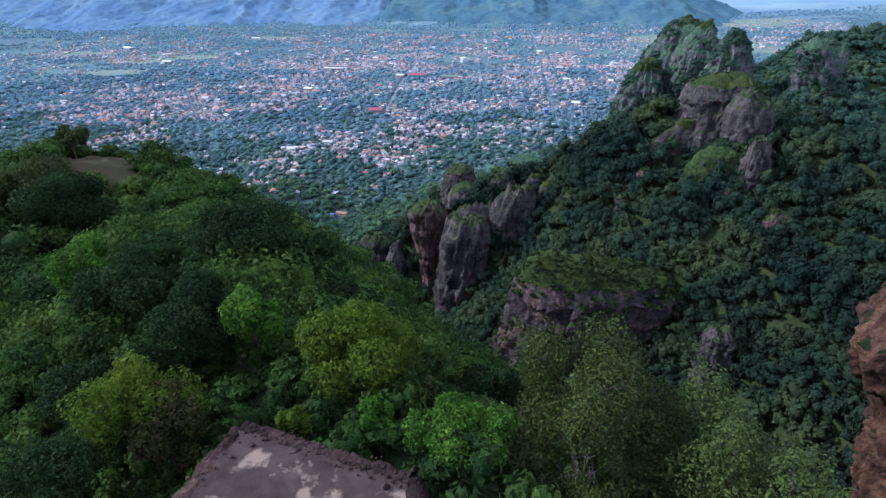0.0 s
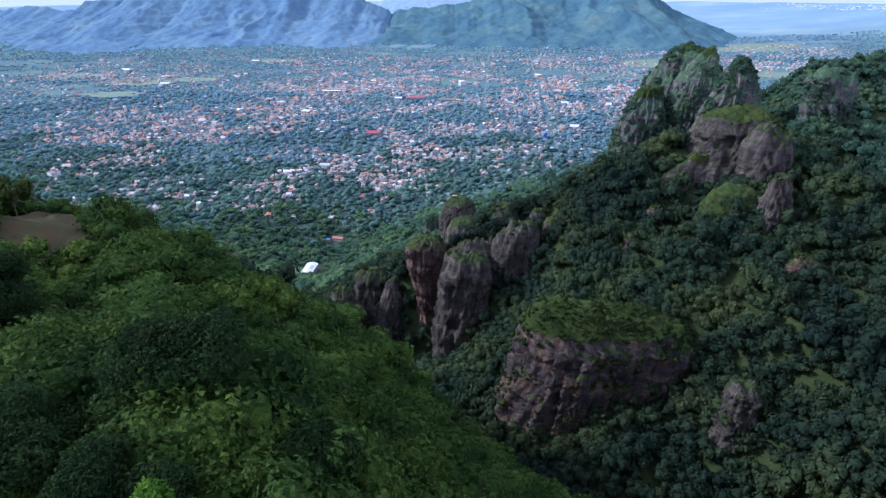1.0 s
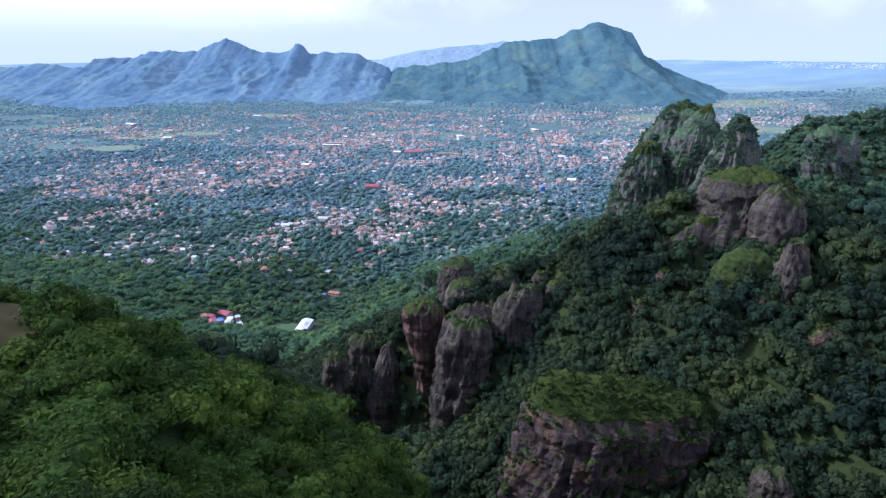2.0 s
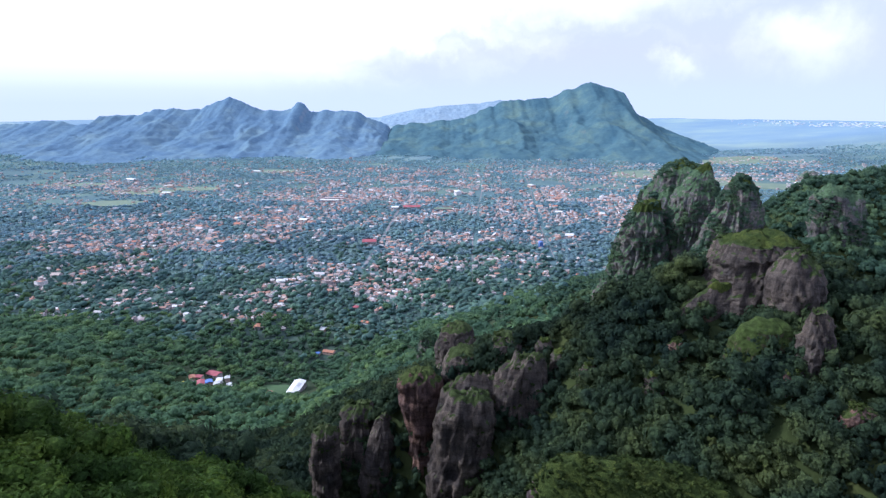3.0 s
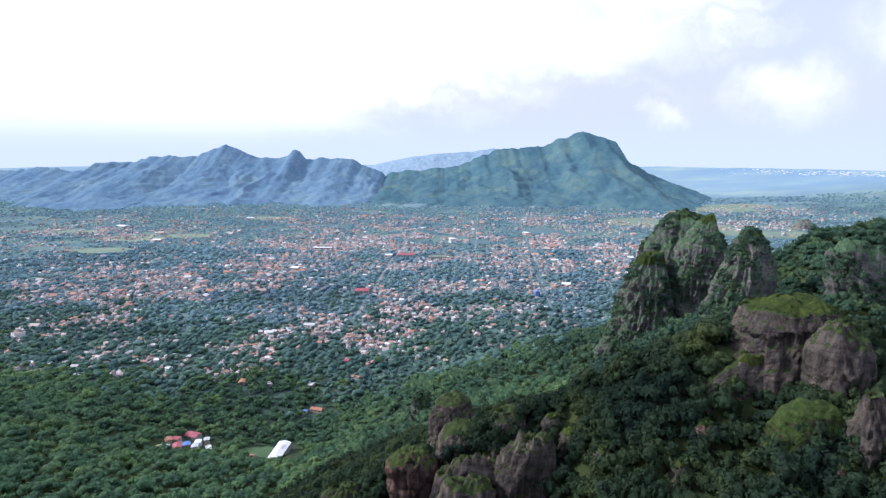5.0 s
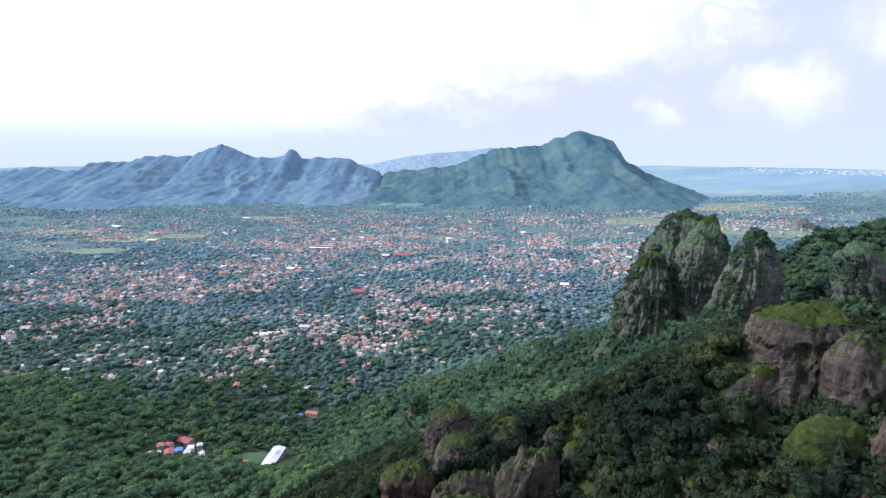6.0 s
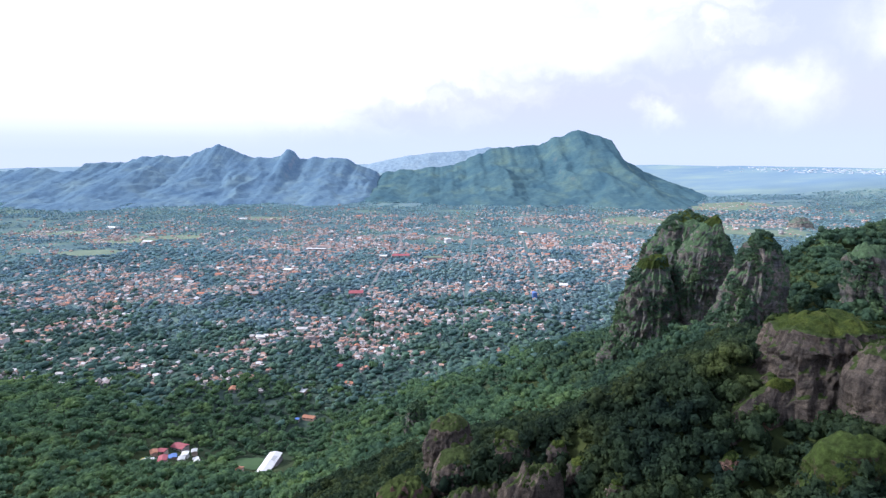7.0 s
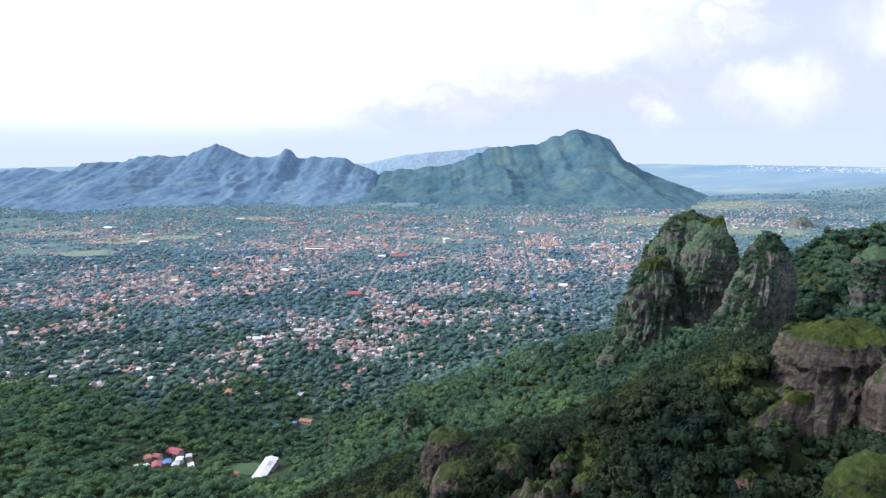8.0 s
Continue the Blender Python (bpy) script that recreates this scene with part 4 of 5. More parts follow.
def house(kind):
    """A house of two storeys or one, built once for each kind: wall, roof, door, windows with their panes."""
    base = new("house")
    v, f, m = HOUSES[kind]
    for name, k, mat in (("wall", 0, M_WALL_ONE), ("roof", 1, M_ROOF_ONE)):
        used = np.unique(f[m == k])
        back = np.full(len(v), -1)
        back[used] = np.arange(len(used))
        piece(name, mesh_of(name, v[used], back[f[m == k]], [mat]), base)
    w, d = abs(v[0, 0]), abs(v[0, 1])
    for wx in (-0.55, 0.0, 0.55):
        for wy in (-1, 1):
            bm = bmesh.new()
            tall = wx == 0.0 and wy < 0
            box(bm, wx * w - 0.05, wx * w + 0.05, wy * d - 0.012, wy * d + 0.012, 0.0 if tall else 0.12, 0.22)
            part("door" if tall else "window", bm, M_DOOR if tall else M_PANE, base)
    return tagged(base, "small town house with plastered walls among trees", "house", "houses of the town")


KINDS = [house(k) for k in range(len(HOUSES))]
for n, (hx, hy) in enumerate(near_houses):
    k = int(rng.integers(0, len(KINDS)))
    s = float(rng.uniform(6.5, 10))
    m = Matrix.Translation((hx, hy, float(land(hx, hy)))) @ Matrix.Rotation(TURN + int(rng.integers(0, 2)) * math.pi / 2 + rng.normal(0, 0.2), 4, "Z")
    src = KINDS[k]
    src.scale = (s, s, s)
    if n < len(KINDS):
        src, k = KINDS[n], n
        src.scale = (s, s, s)
        src.matrix_basis = m @ Matrix.Diagonal((s, s, s, 1))
        continue
    copy_thing(src, m)

# streets
for n, su in enumerate(STREETS):
    v0, v1 = (1180, 2500) if -320 < su < 320 else (1350, 2150)
    v0 += 120 * math.sin(n * 2.1)
    t = np.linspace(v0, v1, 120)
    half = 4.0 if su == -285 else 1.4
    cols = []
    for off in (-half, half):
        sx, sy = town_xy(su + off + 6 * np.sin(t / 170 + n), t)
        cols.append(np.stack([sx, sy, land(sx, sy) + 0.5], -1))
    vtx = np.stack(cols, 1).reshape(-1, 3)
    i = np.arange(0, 2 * len(t) - 2, 2)
    me = mesh_of("road", vtx, np.stack([i, i + 1, i + 3, i + 2], -1), [M_ROAD])
    tagged(new("road", me), "straight pale grey street between houses", "road", kind="structure")

# trees: forest at the foot of the hills, then among the houses
cell = 8.0
taken = set(zip(np.floor(HX / cell).astype(int), np.floor(HY / cell).astype(int)))
GREENS = [(-241, 706, 24, 20), (-1129, 2012, 130, 60), (-1106, 1800, 110, 45), (-815, 2588, 120, 60), (-1450, 2180, 130, 50), (-960, 2080, 90, 50), (1180, 2250, 260, 160), (900, 2500, 200, 120), (1500, 3000, 300, 150)]


def free_ground(x, y):
    ok = rng.random(len(x)) < 0.25
    ok |= np.array([(a, b) not in taken for a, b in zip(np.floor(x / cell).astype(int), np.floor(y / cell).astype(int))])
    for gx, gy, ga, gb in GREENS:
        ok &= np.hypot((x - gx) / ga, (y - gy) / gb) > 1
    ok &= (np.hypot((x + 208) / 28, (y - 696) / 48) > 1)
    ok &= (np.hypot((x + 318) / 25, (y - 684) / 50) > 1) & (np.hypot((x + 200) / 16, (y - 836) / 18) > 1)
    u = town_uv(x, y)[0]
    ok &= (off_street(u) > 4.5) | (y < 1180)
    return ok


x, y = spread(-1500, 1100, 430, 1850, 9.6, 480, 2100, 2.4)
keep = free_ground(x, y) & (rng.random(len(x)) > np.where(y > 1150, 0.10, 0) + 0.4 * built_up(x, y))
x, y = x[keep], y[keep]
edge = y + 130 * fractal(x / 150, y / 150, None, 75, 3) + rng.normal(0, 60, len(x))
a, c = edge < 920, edge > 1260
b = ~a & ~c
a &= (x < 120) | (y > 900)
wood("valley_woods", x[a], y[a], 6.0, FAR, M_HAZEWOODS, "thick green forest at the foot of the hills", rng)
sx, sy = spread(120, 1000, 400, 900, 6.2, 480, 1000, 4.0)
wood("shoulder_woods", sx, sy, 4.6, FAR, M_HAZESHOULDER, "dense green woods on the shoulder behind the pinnacles", rng, (0.8, 1.25))
wood("valley_woods", x[b], y[b], 7.2, MIDTOWN, M_HAZEMIDWOODS, "green woods along the edge of the town", rng, (0.5, 0.8))
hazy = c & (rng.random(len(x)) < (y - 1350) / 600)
wood("town_trees", x[hazy], y[hazy], 7.6, MIDTOWN, M_HAZEFARTREES, "trees among the houses of the town, coloured with thick blue haze", rng, (0.38, 0.6))
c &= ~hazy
wood("town_trees", x[c], y[c], 7.6, MIDTOWN, M_HAZETOWNTREES, "green trees among the houses of the town, coloured with blue haze", rng, (0.38, 0.6))
x, y = jittered(-2900, 2900, 1150, 3400, 15, rng)
keep = view_cone(x, y, 45) & ((y > 1850) | (x < -1480) | (x > 1080) | (np.hypot(x, y - 20) > 2090))
x, y = x[keep], y[keep]
keep = free_ground(x, y) & (rng.random(len(x)) > 0.5 * built_up(x, y)) & (fractal(x / 220, y / 120, None, 81, 3) > -0.55)
x, y = x[keep], y[keep]
wood("town_trees", x, y, 9.0, TINY, M_HAZEFARTREES, "hazy bluish trees in the far part of the valley", rng, (0.26, 0.42))

# meadows and the playing field
for n, (gx, gy, ga, gb) in enumerate(GREENS):
    a = np.linspace(0, 2 * math.pi, 28, endpoint=False)
    rr = 1 + 0.16 * fractal(np.cos(a) * 1.3 + n * 5, np.sin(a) * 1.3, None, 91, 2)
    ring = [(gx, gy)] + [(gx + ga * 0.95 * r * math.cos(t), gy + gb * 0.95 * r * math.sin(t)) for r, t in zip(rr, a)]
    ring = np.array(ring)
    v = np.column_stack([ring, land(ring[:, 0], ring[:, 1]) + 0.8])
    f = np.array([[0, 1 + i, 1 + (i + 1) % 28] for i in range(28)])
    tagged(new("meadow", mesh_of("meadow", v, f, [M_FIELD if n else M_PITCH])), "open pale green field among trees" if n else "bright green grass playing field beside the hall", "field", kind="structure")

# thinner scrub on the ground round about
x, y = jittered(-230, 230, -160, 330, 10.0, rng)
keep = (~view_cone(x, y) | (y < 40)) & ~((np.abs(x) < 75) & (y > 4) & (y < 66)) & (np.hypot(x, y) > 12) & (slope_at(x, y) < 2.5)
x, y = x[keep], y[keep]
wood("outlying_scrub", x, y, 3.2, LEDGE, M_HAZELEAF, "thin green scrub on the slopes round the hilltop", rng)

# dry grass and bare earth of the terrace
M_TERRACE = plain("dry_terrace_grass", (0.105, 0.066, 0.036), (0.082, 0.092, 0.030), 0.3, 0.95)
gx, gy = np.meshgrid(np.linspace(-93, -67, 40), np.linspace(101, 124, 40))
gi = np.arange(1600).reshape(40, 40)
me = mesh_of("terrace", np.stack([gx, gy, land(gx, gy) + 0.25 + 0.35 * fractal(gx / 2.5, gy / 2.5, None, 131, 4)], -1).reshape(-1, 3), np.stack([gi[:-1, :-1], gi[:-1, 1:], gi[1:, 1:], gi[1:, :-1]], -1).reshape(-1, 4), [M_TERRACE], True)
tagged(new("ground_terrace", me), "dry brownish grass and bare earth on a hill terrace", "ground", kind="structure")


# ---- the near hilltop: ruined platform and the trees round it ----


def floor_material():
    m, t, b = material("old_lime_floor", 0.95, 0.15)
    base = curve(t, spots(t, 0.7, 6.0, 0.6), [(0.3, (0.046, 0.030, 0.025)), (0.55, (0.074, 0.050, 0.042)), (0.75, (0.105, 0.076, 0.060))])
    lime = curve(t, spots(t, 0.33, 5.0, 0.55), [(0.56, (0, 0, 0)), (0.62, (1, 1, 1))])
    c = mixed(t, lime, base, (0.27, 0.20, 0.145))
    t.links.new(c, b.inputs["Base Color"])
    bump = node(t, "ShaderNodeBump", Strength=0.6, Distance=0.08)
    links(t, (spots(t, 3.0, 6.0), bump.inputs["Height"]), (bump.outputs[0], b.inputs["Normal"]))
    return m


M_FLOOR = floor_material()
M_RUBBLE = rock_material("rubble_stone", (0.050, 0.030, 0.022), (0.085, 0.052, 0.040), (0.16, 0.110, 0.08), (0.05, 0.05, 0.02), 1.3)


def stone(seed, size):
    rr = np.random.default_rng(seed)
    v, f = ico(1)
    v = v * (1 + 0.3 * rr.uniform(-1, 1, (len(v), 1))) * np.array([1.2, 0.9, 0.7]) * size
    return mesh_of("stone", v, f, [M_RUBBLE])


STONES = [stone(s, 1.0) for s in range(6)]
PLAT = [(-16.0, 29.3), (-3.2, 25.0), (2.2, 5.0), (-22.0, 8.0)]
PZ = 329.5


def platform():
    ob = new("ruin_platform")
    tagged(ob, "ruined stone platform with cracked lime floor and rubble rim", "ruin")
    n = 40
    a, b, c, d = (np.array(p) for p in PLAT)
    s, t = np.meshgrid(np.linspace(0, 1, n), np.linspace(0, 1, n))
    xy = (1 - t)[..., None] * ((1 - s)[..., None] * a + s[..., None] * b) + t[..., None] * ((1 - s)[..., None] * d + s[..., None] * c)
    z = PZ + 0.10 * fractal(xy[..., 0] / 2.5, xy[..., 1] / 2.5, None, 101, 4)
    top = np.concatenate([xy, z[..., None]], -1).reshape(-1, 3)
    i = np.arange(n * n).reshape(n, n)
    q = np.stack([i[:-1, :-1], i[1:, :-1], i[1:, 1:], i[:-1, 1:]], -1).reshape(-1, 4)
    piece("floor_slab", mesh_of("floor_slab", top, q, [M_FLOOR], True), ob, "purplish brown floor with pale lime patches")
    edge = np.concatenate([i[0], i[1:, -1], i[-1, :-1][::-1], i[1:-1, 0][::-1]])
    m = len(edge)
    low = top[edge] - (0, 0, 6)
    w = np.concatenate([top[edge], low])
    k = np.arange(m)
    piece("retaining_wall", mesh_of("retaining_wall", w, np.stack([k, (k + 1) % m, (k + 1) % m + m, k + m], -1), [M_RUBBLE]), ob)
    for p0, p1 in ((PLAT[3], PLAT[0]), (PLAT[0], PLAT[1]), (PLAT[1], PLAT[2])):
        p0, p1 = np.array(p0), np.array(p1)
        u = np.linspace(0, 1, 90)
        way = (p1 - p0) / np.linalg.norm(p1 - p0)
        side = np.array([way[1], -way[0]])
        rows = []
        for off, hgt in ((-0.40, -0.06), (-0.15, 0.08), (0.15, 0.14), (0.6, 0.04), (1.3, -1.2)):
            wob = 0.25 * fractal(u * 14, u * 0 + off, None, 61, 3)
            xy_ = p0 + u[:, None] * (p1 - p0) - side * (off + wob)[:, None]
            rows.append(np.column_stack([xy_, PZ + hgt + (0.14 * fractal(u * 40, u * 0 + off * 3, None, 63, 3) if hgt > 0 else 0 * u)]))
        g = np.stack(rows, 0)
        gi = np.arange(g.shape[0] * 90).reshape(-1, 90)
        piece("rubble_rim", mesh_of("rubble_rim", g.reshape(-1, 3), np.stack([gi[:-1, :-1], gi[:-1, 1:], gi[1:, 1:], gi[1:, :-1]], -1).reshape(-1, 4), [M_RUBBLE], True), ob, "crumbling rim of red-brown earth and stones")
    rr = np.random.default_rng(77)
    sides = [(PLAT[3], PLAT[0], 110), (PLAT[0], PLAT[1], 190), (PLAT[1], PLAT[2], 80)]
    for p0, p1, count in sides:
        for _ in range(count):
            f = rr.uniform(0, 1)
            x = p0[0] + (p1[0] - p0[0]) * f + rr.normal(0.0, 0.45)
            y = p0[1] + (p1[1] - p0[1]) * f + rr.normal(0.0, 0.45)
            s = 0.04 + min(rr.exponential(0.045), 0.2)
            piece("stone", STONES[int(rr.integers(0, 6))], ob, "", Matrix.Translation((x, y, PZ + 0.08 + s * 0.2)) @ Matrix.Rotation(rr.uniform(0, 6.28), 4, "Z") @ Matrix.Diagonal((s, s, s, 1)))
    return ob


platform()


# trees with bark, boughs and single sprays of leaves
def tree_parts(seed, height, spread_, leaves, leaf, lobes=7, low=0.25, bare=0.0):
    """Meshes of a trunk with boughs and of a crown of leaf sprays, rooted at the origin."""
    rr = np.random.default_rng(seed)
    tv, tf, base = [], [], 0

    def limb(p0, p1, r0, r1):
        nonlocal base
        d = p1 - p0
        d = d / np.linalg.norm(d)
        a = np.cross(d, (0.3, 0.5, 0.8))
        a /= np.linalg.norm(a)
        b = np.cross(d, a)
        th = np.linspace(0, 2 * math.pi, 6, endpoint=False)
        ring = np.cos(th)[:, None] * a + np.sin(th)[:, None] * b
        tv.append(np.concatenate([p0 + ring * r0, p1 + ring * r1]))
        k = np.arange(6)
        tf.append(np.stack([k, (k + 1) % 6, (k + 1) % 6 + 6, k + 6], -1) + base)
        base += 12

    fork = np.array([rr.normal(0, 0.2), rr.normal(0, 0.2), height * low])
    limb(np.array([0, 0, -1.0]), fork, 0.045 * height * 0.6, 0.03 * height * 0.6)
    cs = []
    for k in range(lobes):
        a = 6.283 * k / lobes + rr.uniform(-0.4, 0.4)
        out = spread_ * (rr.uniform(0.35, 0.72) if k else 0.1)
        c = np.array([math.cos(a) * out, math.sin(a) * out, height * rr.uniform(low + 0.18, 0.80) if k else height * 0.76])
        cs.append((c, spread_ * rr.uniform(0.32, 0.5), height * rr.uniform(0.16, 0.24)))
        mid = (fork + c) / 2 + rr.normal(0, 0.12, 3) * spread_ * 0.5
        limb(fork, mid, 0.016 * height, 0.010 * height)
        limb(mid, c, 0.010 * height, 0.004 * height)
        for _ in range(4):
            limb(c, c + rr.normal(0, 0.15, 3) * spread_ + np.array([0, 0, 0.02 * height]), 0.005 * height, 0.0015 * height)
    trunk = mesh_of("trunk", np.concatenate(tv), np.concatenate(tf), [M_BARK])
    pick = rr.integers(0, lobes, leaves)
    C = np.array([c for c, _, _ in cs])[pick]
    S = np.array([(s, s, h) for _, s, h in cs])[pick]
    d = rr.normal(size=(leaves, 3))
    d /= np.linalg.norm(d, axis=1, keepdims=True)
    rad = rr.uniform(0.25, 1.0, (leaves, 1)) ** 0.45
    clump = 1 + 0.22 * fractal(d[:, 0] * 2.2 + pick * 7, d[:, 1] * 2.2, d[:, 2] * 2.2, seed, 2)[:, None]
    P = C + d * rad * S * clump
    a = np.cross(d + rr.normal(0, 0.6, (leaves, 3)), rr.normal(size=(leaves, 3)))
    a /= np.linalg.norm(a, axis=1, keepdims=True)
    b = np.cross(d + rr.normal(0, 0.5, (leaves, 3)), a)
    b /= np.linalg.norm(b, axis=1, keepdims=True)
    w = leaf * rr.uniform(0.6, 1.4, (leaves, 1))
    v = np.stack([P - a * w * 0.5, P - b * w, P + a * w * 0.5, P + b * w], 1).reshape(-1, 3)
    f = np.arange(4 * leaves).reshape(-1, 4)
    return trunk, v, f


def grow(name, label, at, seed, height, spread_, leaves, leaf, mat, z=None, crown=True, **k):
    trunk, v, f = tree_parts(seed, height, spread_, leaves, leaf, **k)
    x, y = at
    ob = new(name)
    ob.matrix_basis = pose(x, y, float(land(x, y)) if z is None else z, 0, 0, seed * 47)
    piece("trunk", trunk, ob)
    if crown:
        piece("crown", mesh_of("crown", v, f, [mat]), ob)
    return tagged(ob, label, "tree" if name.endswith("tree") else "shrub")


L_DARK = foliage("dark_leaves", (0.018, 0.039, 0.013), (0.031, 0.062, 0.019), (0.052, 0.088, 0.023), 0.25, vary=0.6)
L_GREEN = foliage("fresh_leaves", (0.057, 0.136, 0.014), (0.090, 0.193, 0.020), (0.141, 0.258, 0.030), 0.3, vary=0.6)
L_YELLOW = foliage("yellow_green_leaves", (0.068, 0.122, 0.010), (0.107, 0.169, 0.016), (0.156, 0.218, 0.021), 0.3, vary=0.6)
L_OLIVE = foliage("olive_leaves", (0.048, 0.069, 0.019), (0.074, 0.101, 0.028), (0.106, 0.138, 0.038), 0.3, vary=0.6)
L_GREY = foliage("grey_green_leaves", (0.069, 0.106, 0.029), (0.103, 0.147, 0.041), (0.143, 0.194, 0.056), 0.3, vary=0.6)
L_BROWN = foliage("browning_leaves", (0.058, 0.050, 0.020), (0.076, 0.074, 0.024), (0.090, 0.110, 0.022), 0.5, vary=0.6)

NEARBY = [
    ("rounded_tree", "rounded yellow-green tree below the ruined platform", (-9.0, 40.5), 1, 12.5, 5.6, 6899, 0.33, L_YELLOW, 321),
    ("leafy_tree", "bright fresh green young tree among dark trees", (-20, 44), 2, 9.5, 3.0, 2989, 0.38, L_GREEN, 323),
    ("leafy_shrub", "bright green leafy shrub at the platform edge", (0.2, 29.5), 3, 6.4, 4.0, 5750, 0.25, L_GREEN, 325.5),
    ("leafy_shrub", "small bright green shrub at the platform edge", (-6.5, 32.0), 4, 4.2, 1.7, 2070, 0.25, L_GREEN, 325.8),
    ("leafy_shrub", "pale green shrub by the platform corner", (-13.0, 32.0), 5, 4.4, 1.6, 1839, 0.25, L_YELLOW, 326),
    ("broad_tree", "broad dull olive tree with fine leaves", (11.8, 34.5), 6, 16.0, 7.6, 9200, 0.28, L_OLIVE, 321.5),
    ("willowy_tree", "grey-green tree with drooping fine leaves", (20.0, 31.0), 7, 17.5, 5.6, 6899, 0.28, L_GREY, 320.5),
    ("willowy_tree", "grey-green tree with drooping fine leaves", (21.5, 25.0), 8, 16.5, 5.4, 6439, 0.25, L_GREY, 322),
    ("browning_shrub", "shrub with browning leaves beside the platform", (-22.0, 30.0), 9, 9.0, 2.9, 3600, 0.28, L_BROWN, 324),
    ("leafy_shrub", "yellowish green shrub beside the platform", (-24.8, 32.0), 10, 12.0, 5.0, 5600, 0.30, L_YELLOW, 324),
    ("leafy_shrub", "green shrub beside the platform rubble", (-18.5, 28.0), 11, 4.6, 2.2, 2530, 0.25, L_GREEN, 324.5),
    ("broad_tree", "dark dense tree on the hill slope", (-26.5, 47.0), 12, 11.0, 6.2, 7474, 0.30, L_DARK, 321),
    ("broad_tree", "dark dense tree on the hill slope", (-37.5, 52.0), 13, 11.5, 6.0, 6899, 0.30, L_DARK, 320),
    ("leafy_tree", "light green tree on the hill slope", (-44.5, 55.0), 14, 12.0, 4.6, 5175, 0.34, L_GREEN, 320),
    ("broad_tree", "dark dense tree on the hill slope", (-33.0, 38.0), 15, 9.0, 5.2, 6439, 0.28, L_DARK, 322),
    ("broad_tree", "dark dense tree on the hill slope", (-15.0, 58.0), 16, 9.0, 5.6, 5979, 0.33, L_DARK, 318),
    ("broad_tree", "rounded dark green tree on the hill slope", (-27.5, 62.0), 17, 12.0, 7.0, 8625, 0.33, L_DARK, 322),
    ("leafy_shrub", "green shrub under the larger trees", (4.5, 27.5), 18, 3.6, 2.6, 3219, 0.22, L_OLIVE, 326.2),
    ("leafy_shrub", "green shrub under the larger trees", (9.5, 25.5), 19, 4.0, 3.0, 3679, 0.22, L_OLIVE, 325.5),
    ("leafy_shrub", "green shrub under the larger trees", (13.5, 23.5), 20, 4.2, 2.8, 3449, 0.22, L_OLIVE, 325),
    ("leafy_shrub", "dark shrub on the slope below the platform", (-29.0, 26.5), 21, 11.0, 4.6, 4140, 0.25, L_DARK, 323.5),
    ("leafy_shrub", "dark shrub on the slope below the platform", (-23.0, 25.0), 22, 4.2, 2.6, 3219, 0.22, L_DARK, 324.5),
    ("leafy_shrub", "grey-green shrub on the slope", (-3.5, 36.0), 23, 5.2, 2.4, 2760, 0.28, L_OLIVE, 322.5),
    ("leafy_shrub", "grey-green shrub on the slope", (2.5, 37.0), 24, 5.4, 2.8, 3219, 0.28, L_GREY, 321),
    ("leafy_tree", "fresh green tree at the edge of the gorge", (20.5, 18.5), 25, 13.5, 3.0, 2989, 0.25, L_GREEN, 321.5),
    ("broad_tree", "dark dense tree on the hill slope", (3.0, 50.0), 26, 8.0, 4.8, 5290, 0.33, L_DARK, 326),
    ("broad_tree", "dark dense tree on the hill slope", (13.0, 27.0), 27, 11.0, 5.0, 5520, 0.33, L_OLIVE, 314),
    ("small_tree", "lone open tree on the grassy terrace", (-86.5, 117.0), 28, 8.0, 3.6, 1724, 0.50, L_OLIVE, 321),
    ("broad_tree", "dark round tree below the terrace", (-68.0, 114.0), 29, 8.0, 4.2, 4140, 0.45, L_DARK, 312),
    ("broad_tree", "large dark tree on the hill crest", (-63.0, 80.0), 30, 13.0, 7.0, 7474, 0.40, L_DARK, 326),
    ("broad_tree", "large dull green tree on the hill crest", (-72.0, 86.0), 31, 13.5, 7.5, 7474, 0.40, L_OLIVE, 327),
]
for name, label, at, seed, h, sp, n, lf, mat, z in NEARBY:
    grow(name, label, at, seed, h, sp, int(n * 2.3), lf * 0.60, mat, min(z, float(land(*at)) + 0.3))
grow("dead_shrub", "leafless grey shrub of bare twigs", (8.6, 27.0), 33, 5.2, 1.8, 11, 0.12, L_OLIVE, 325, crown=False, lobes=12)

# low growth between the near trees
ux, uy = jittered(-70, 60, 6, 64, 2.3, rng)
area_ = [np.cross(np.array(PLAT[(k + 1) % 4]) - np.array(PLAT[k]), np.stack([ux, uy], -1) - np.array(PLAT[k])) < 0.6 for k in range(4)]
inside = np.all(area_, 0)
keep = ~inside & (np.abs(ux) < 12 + 1.05 * uy)
ux, uy = ux[keep], uy[keep]
wood("undergrowth", ux, uy, 1.75, [blob_tree(s + 120, 4, 1, 150, 0.10, 0.7) for s in range(6)], M_HILL, "low tangled green undergrowth on the hilltop", rng, (0.7, 1.3))

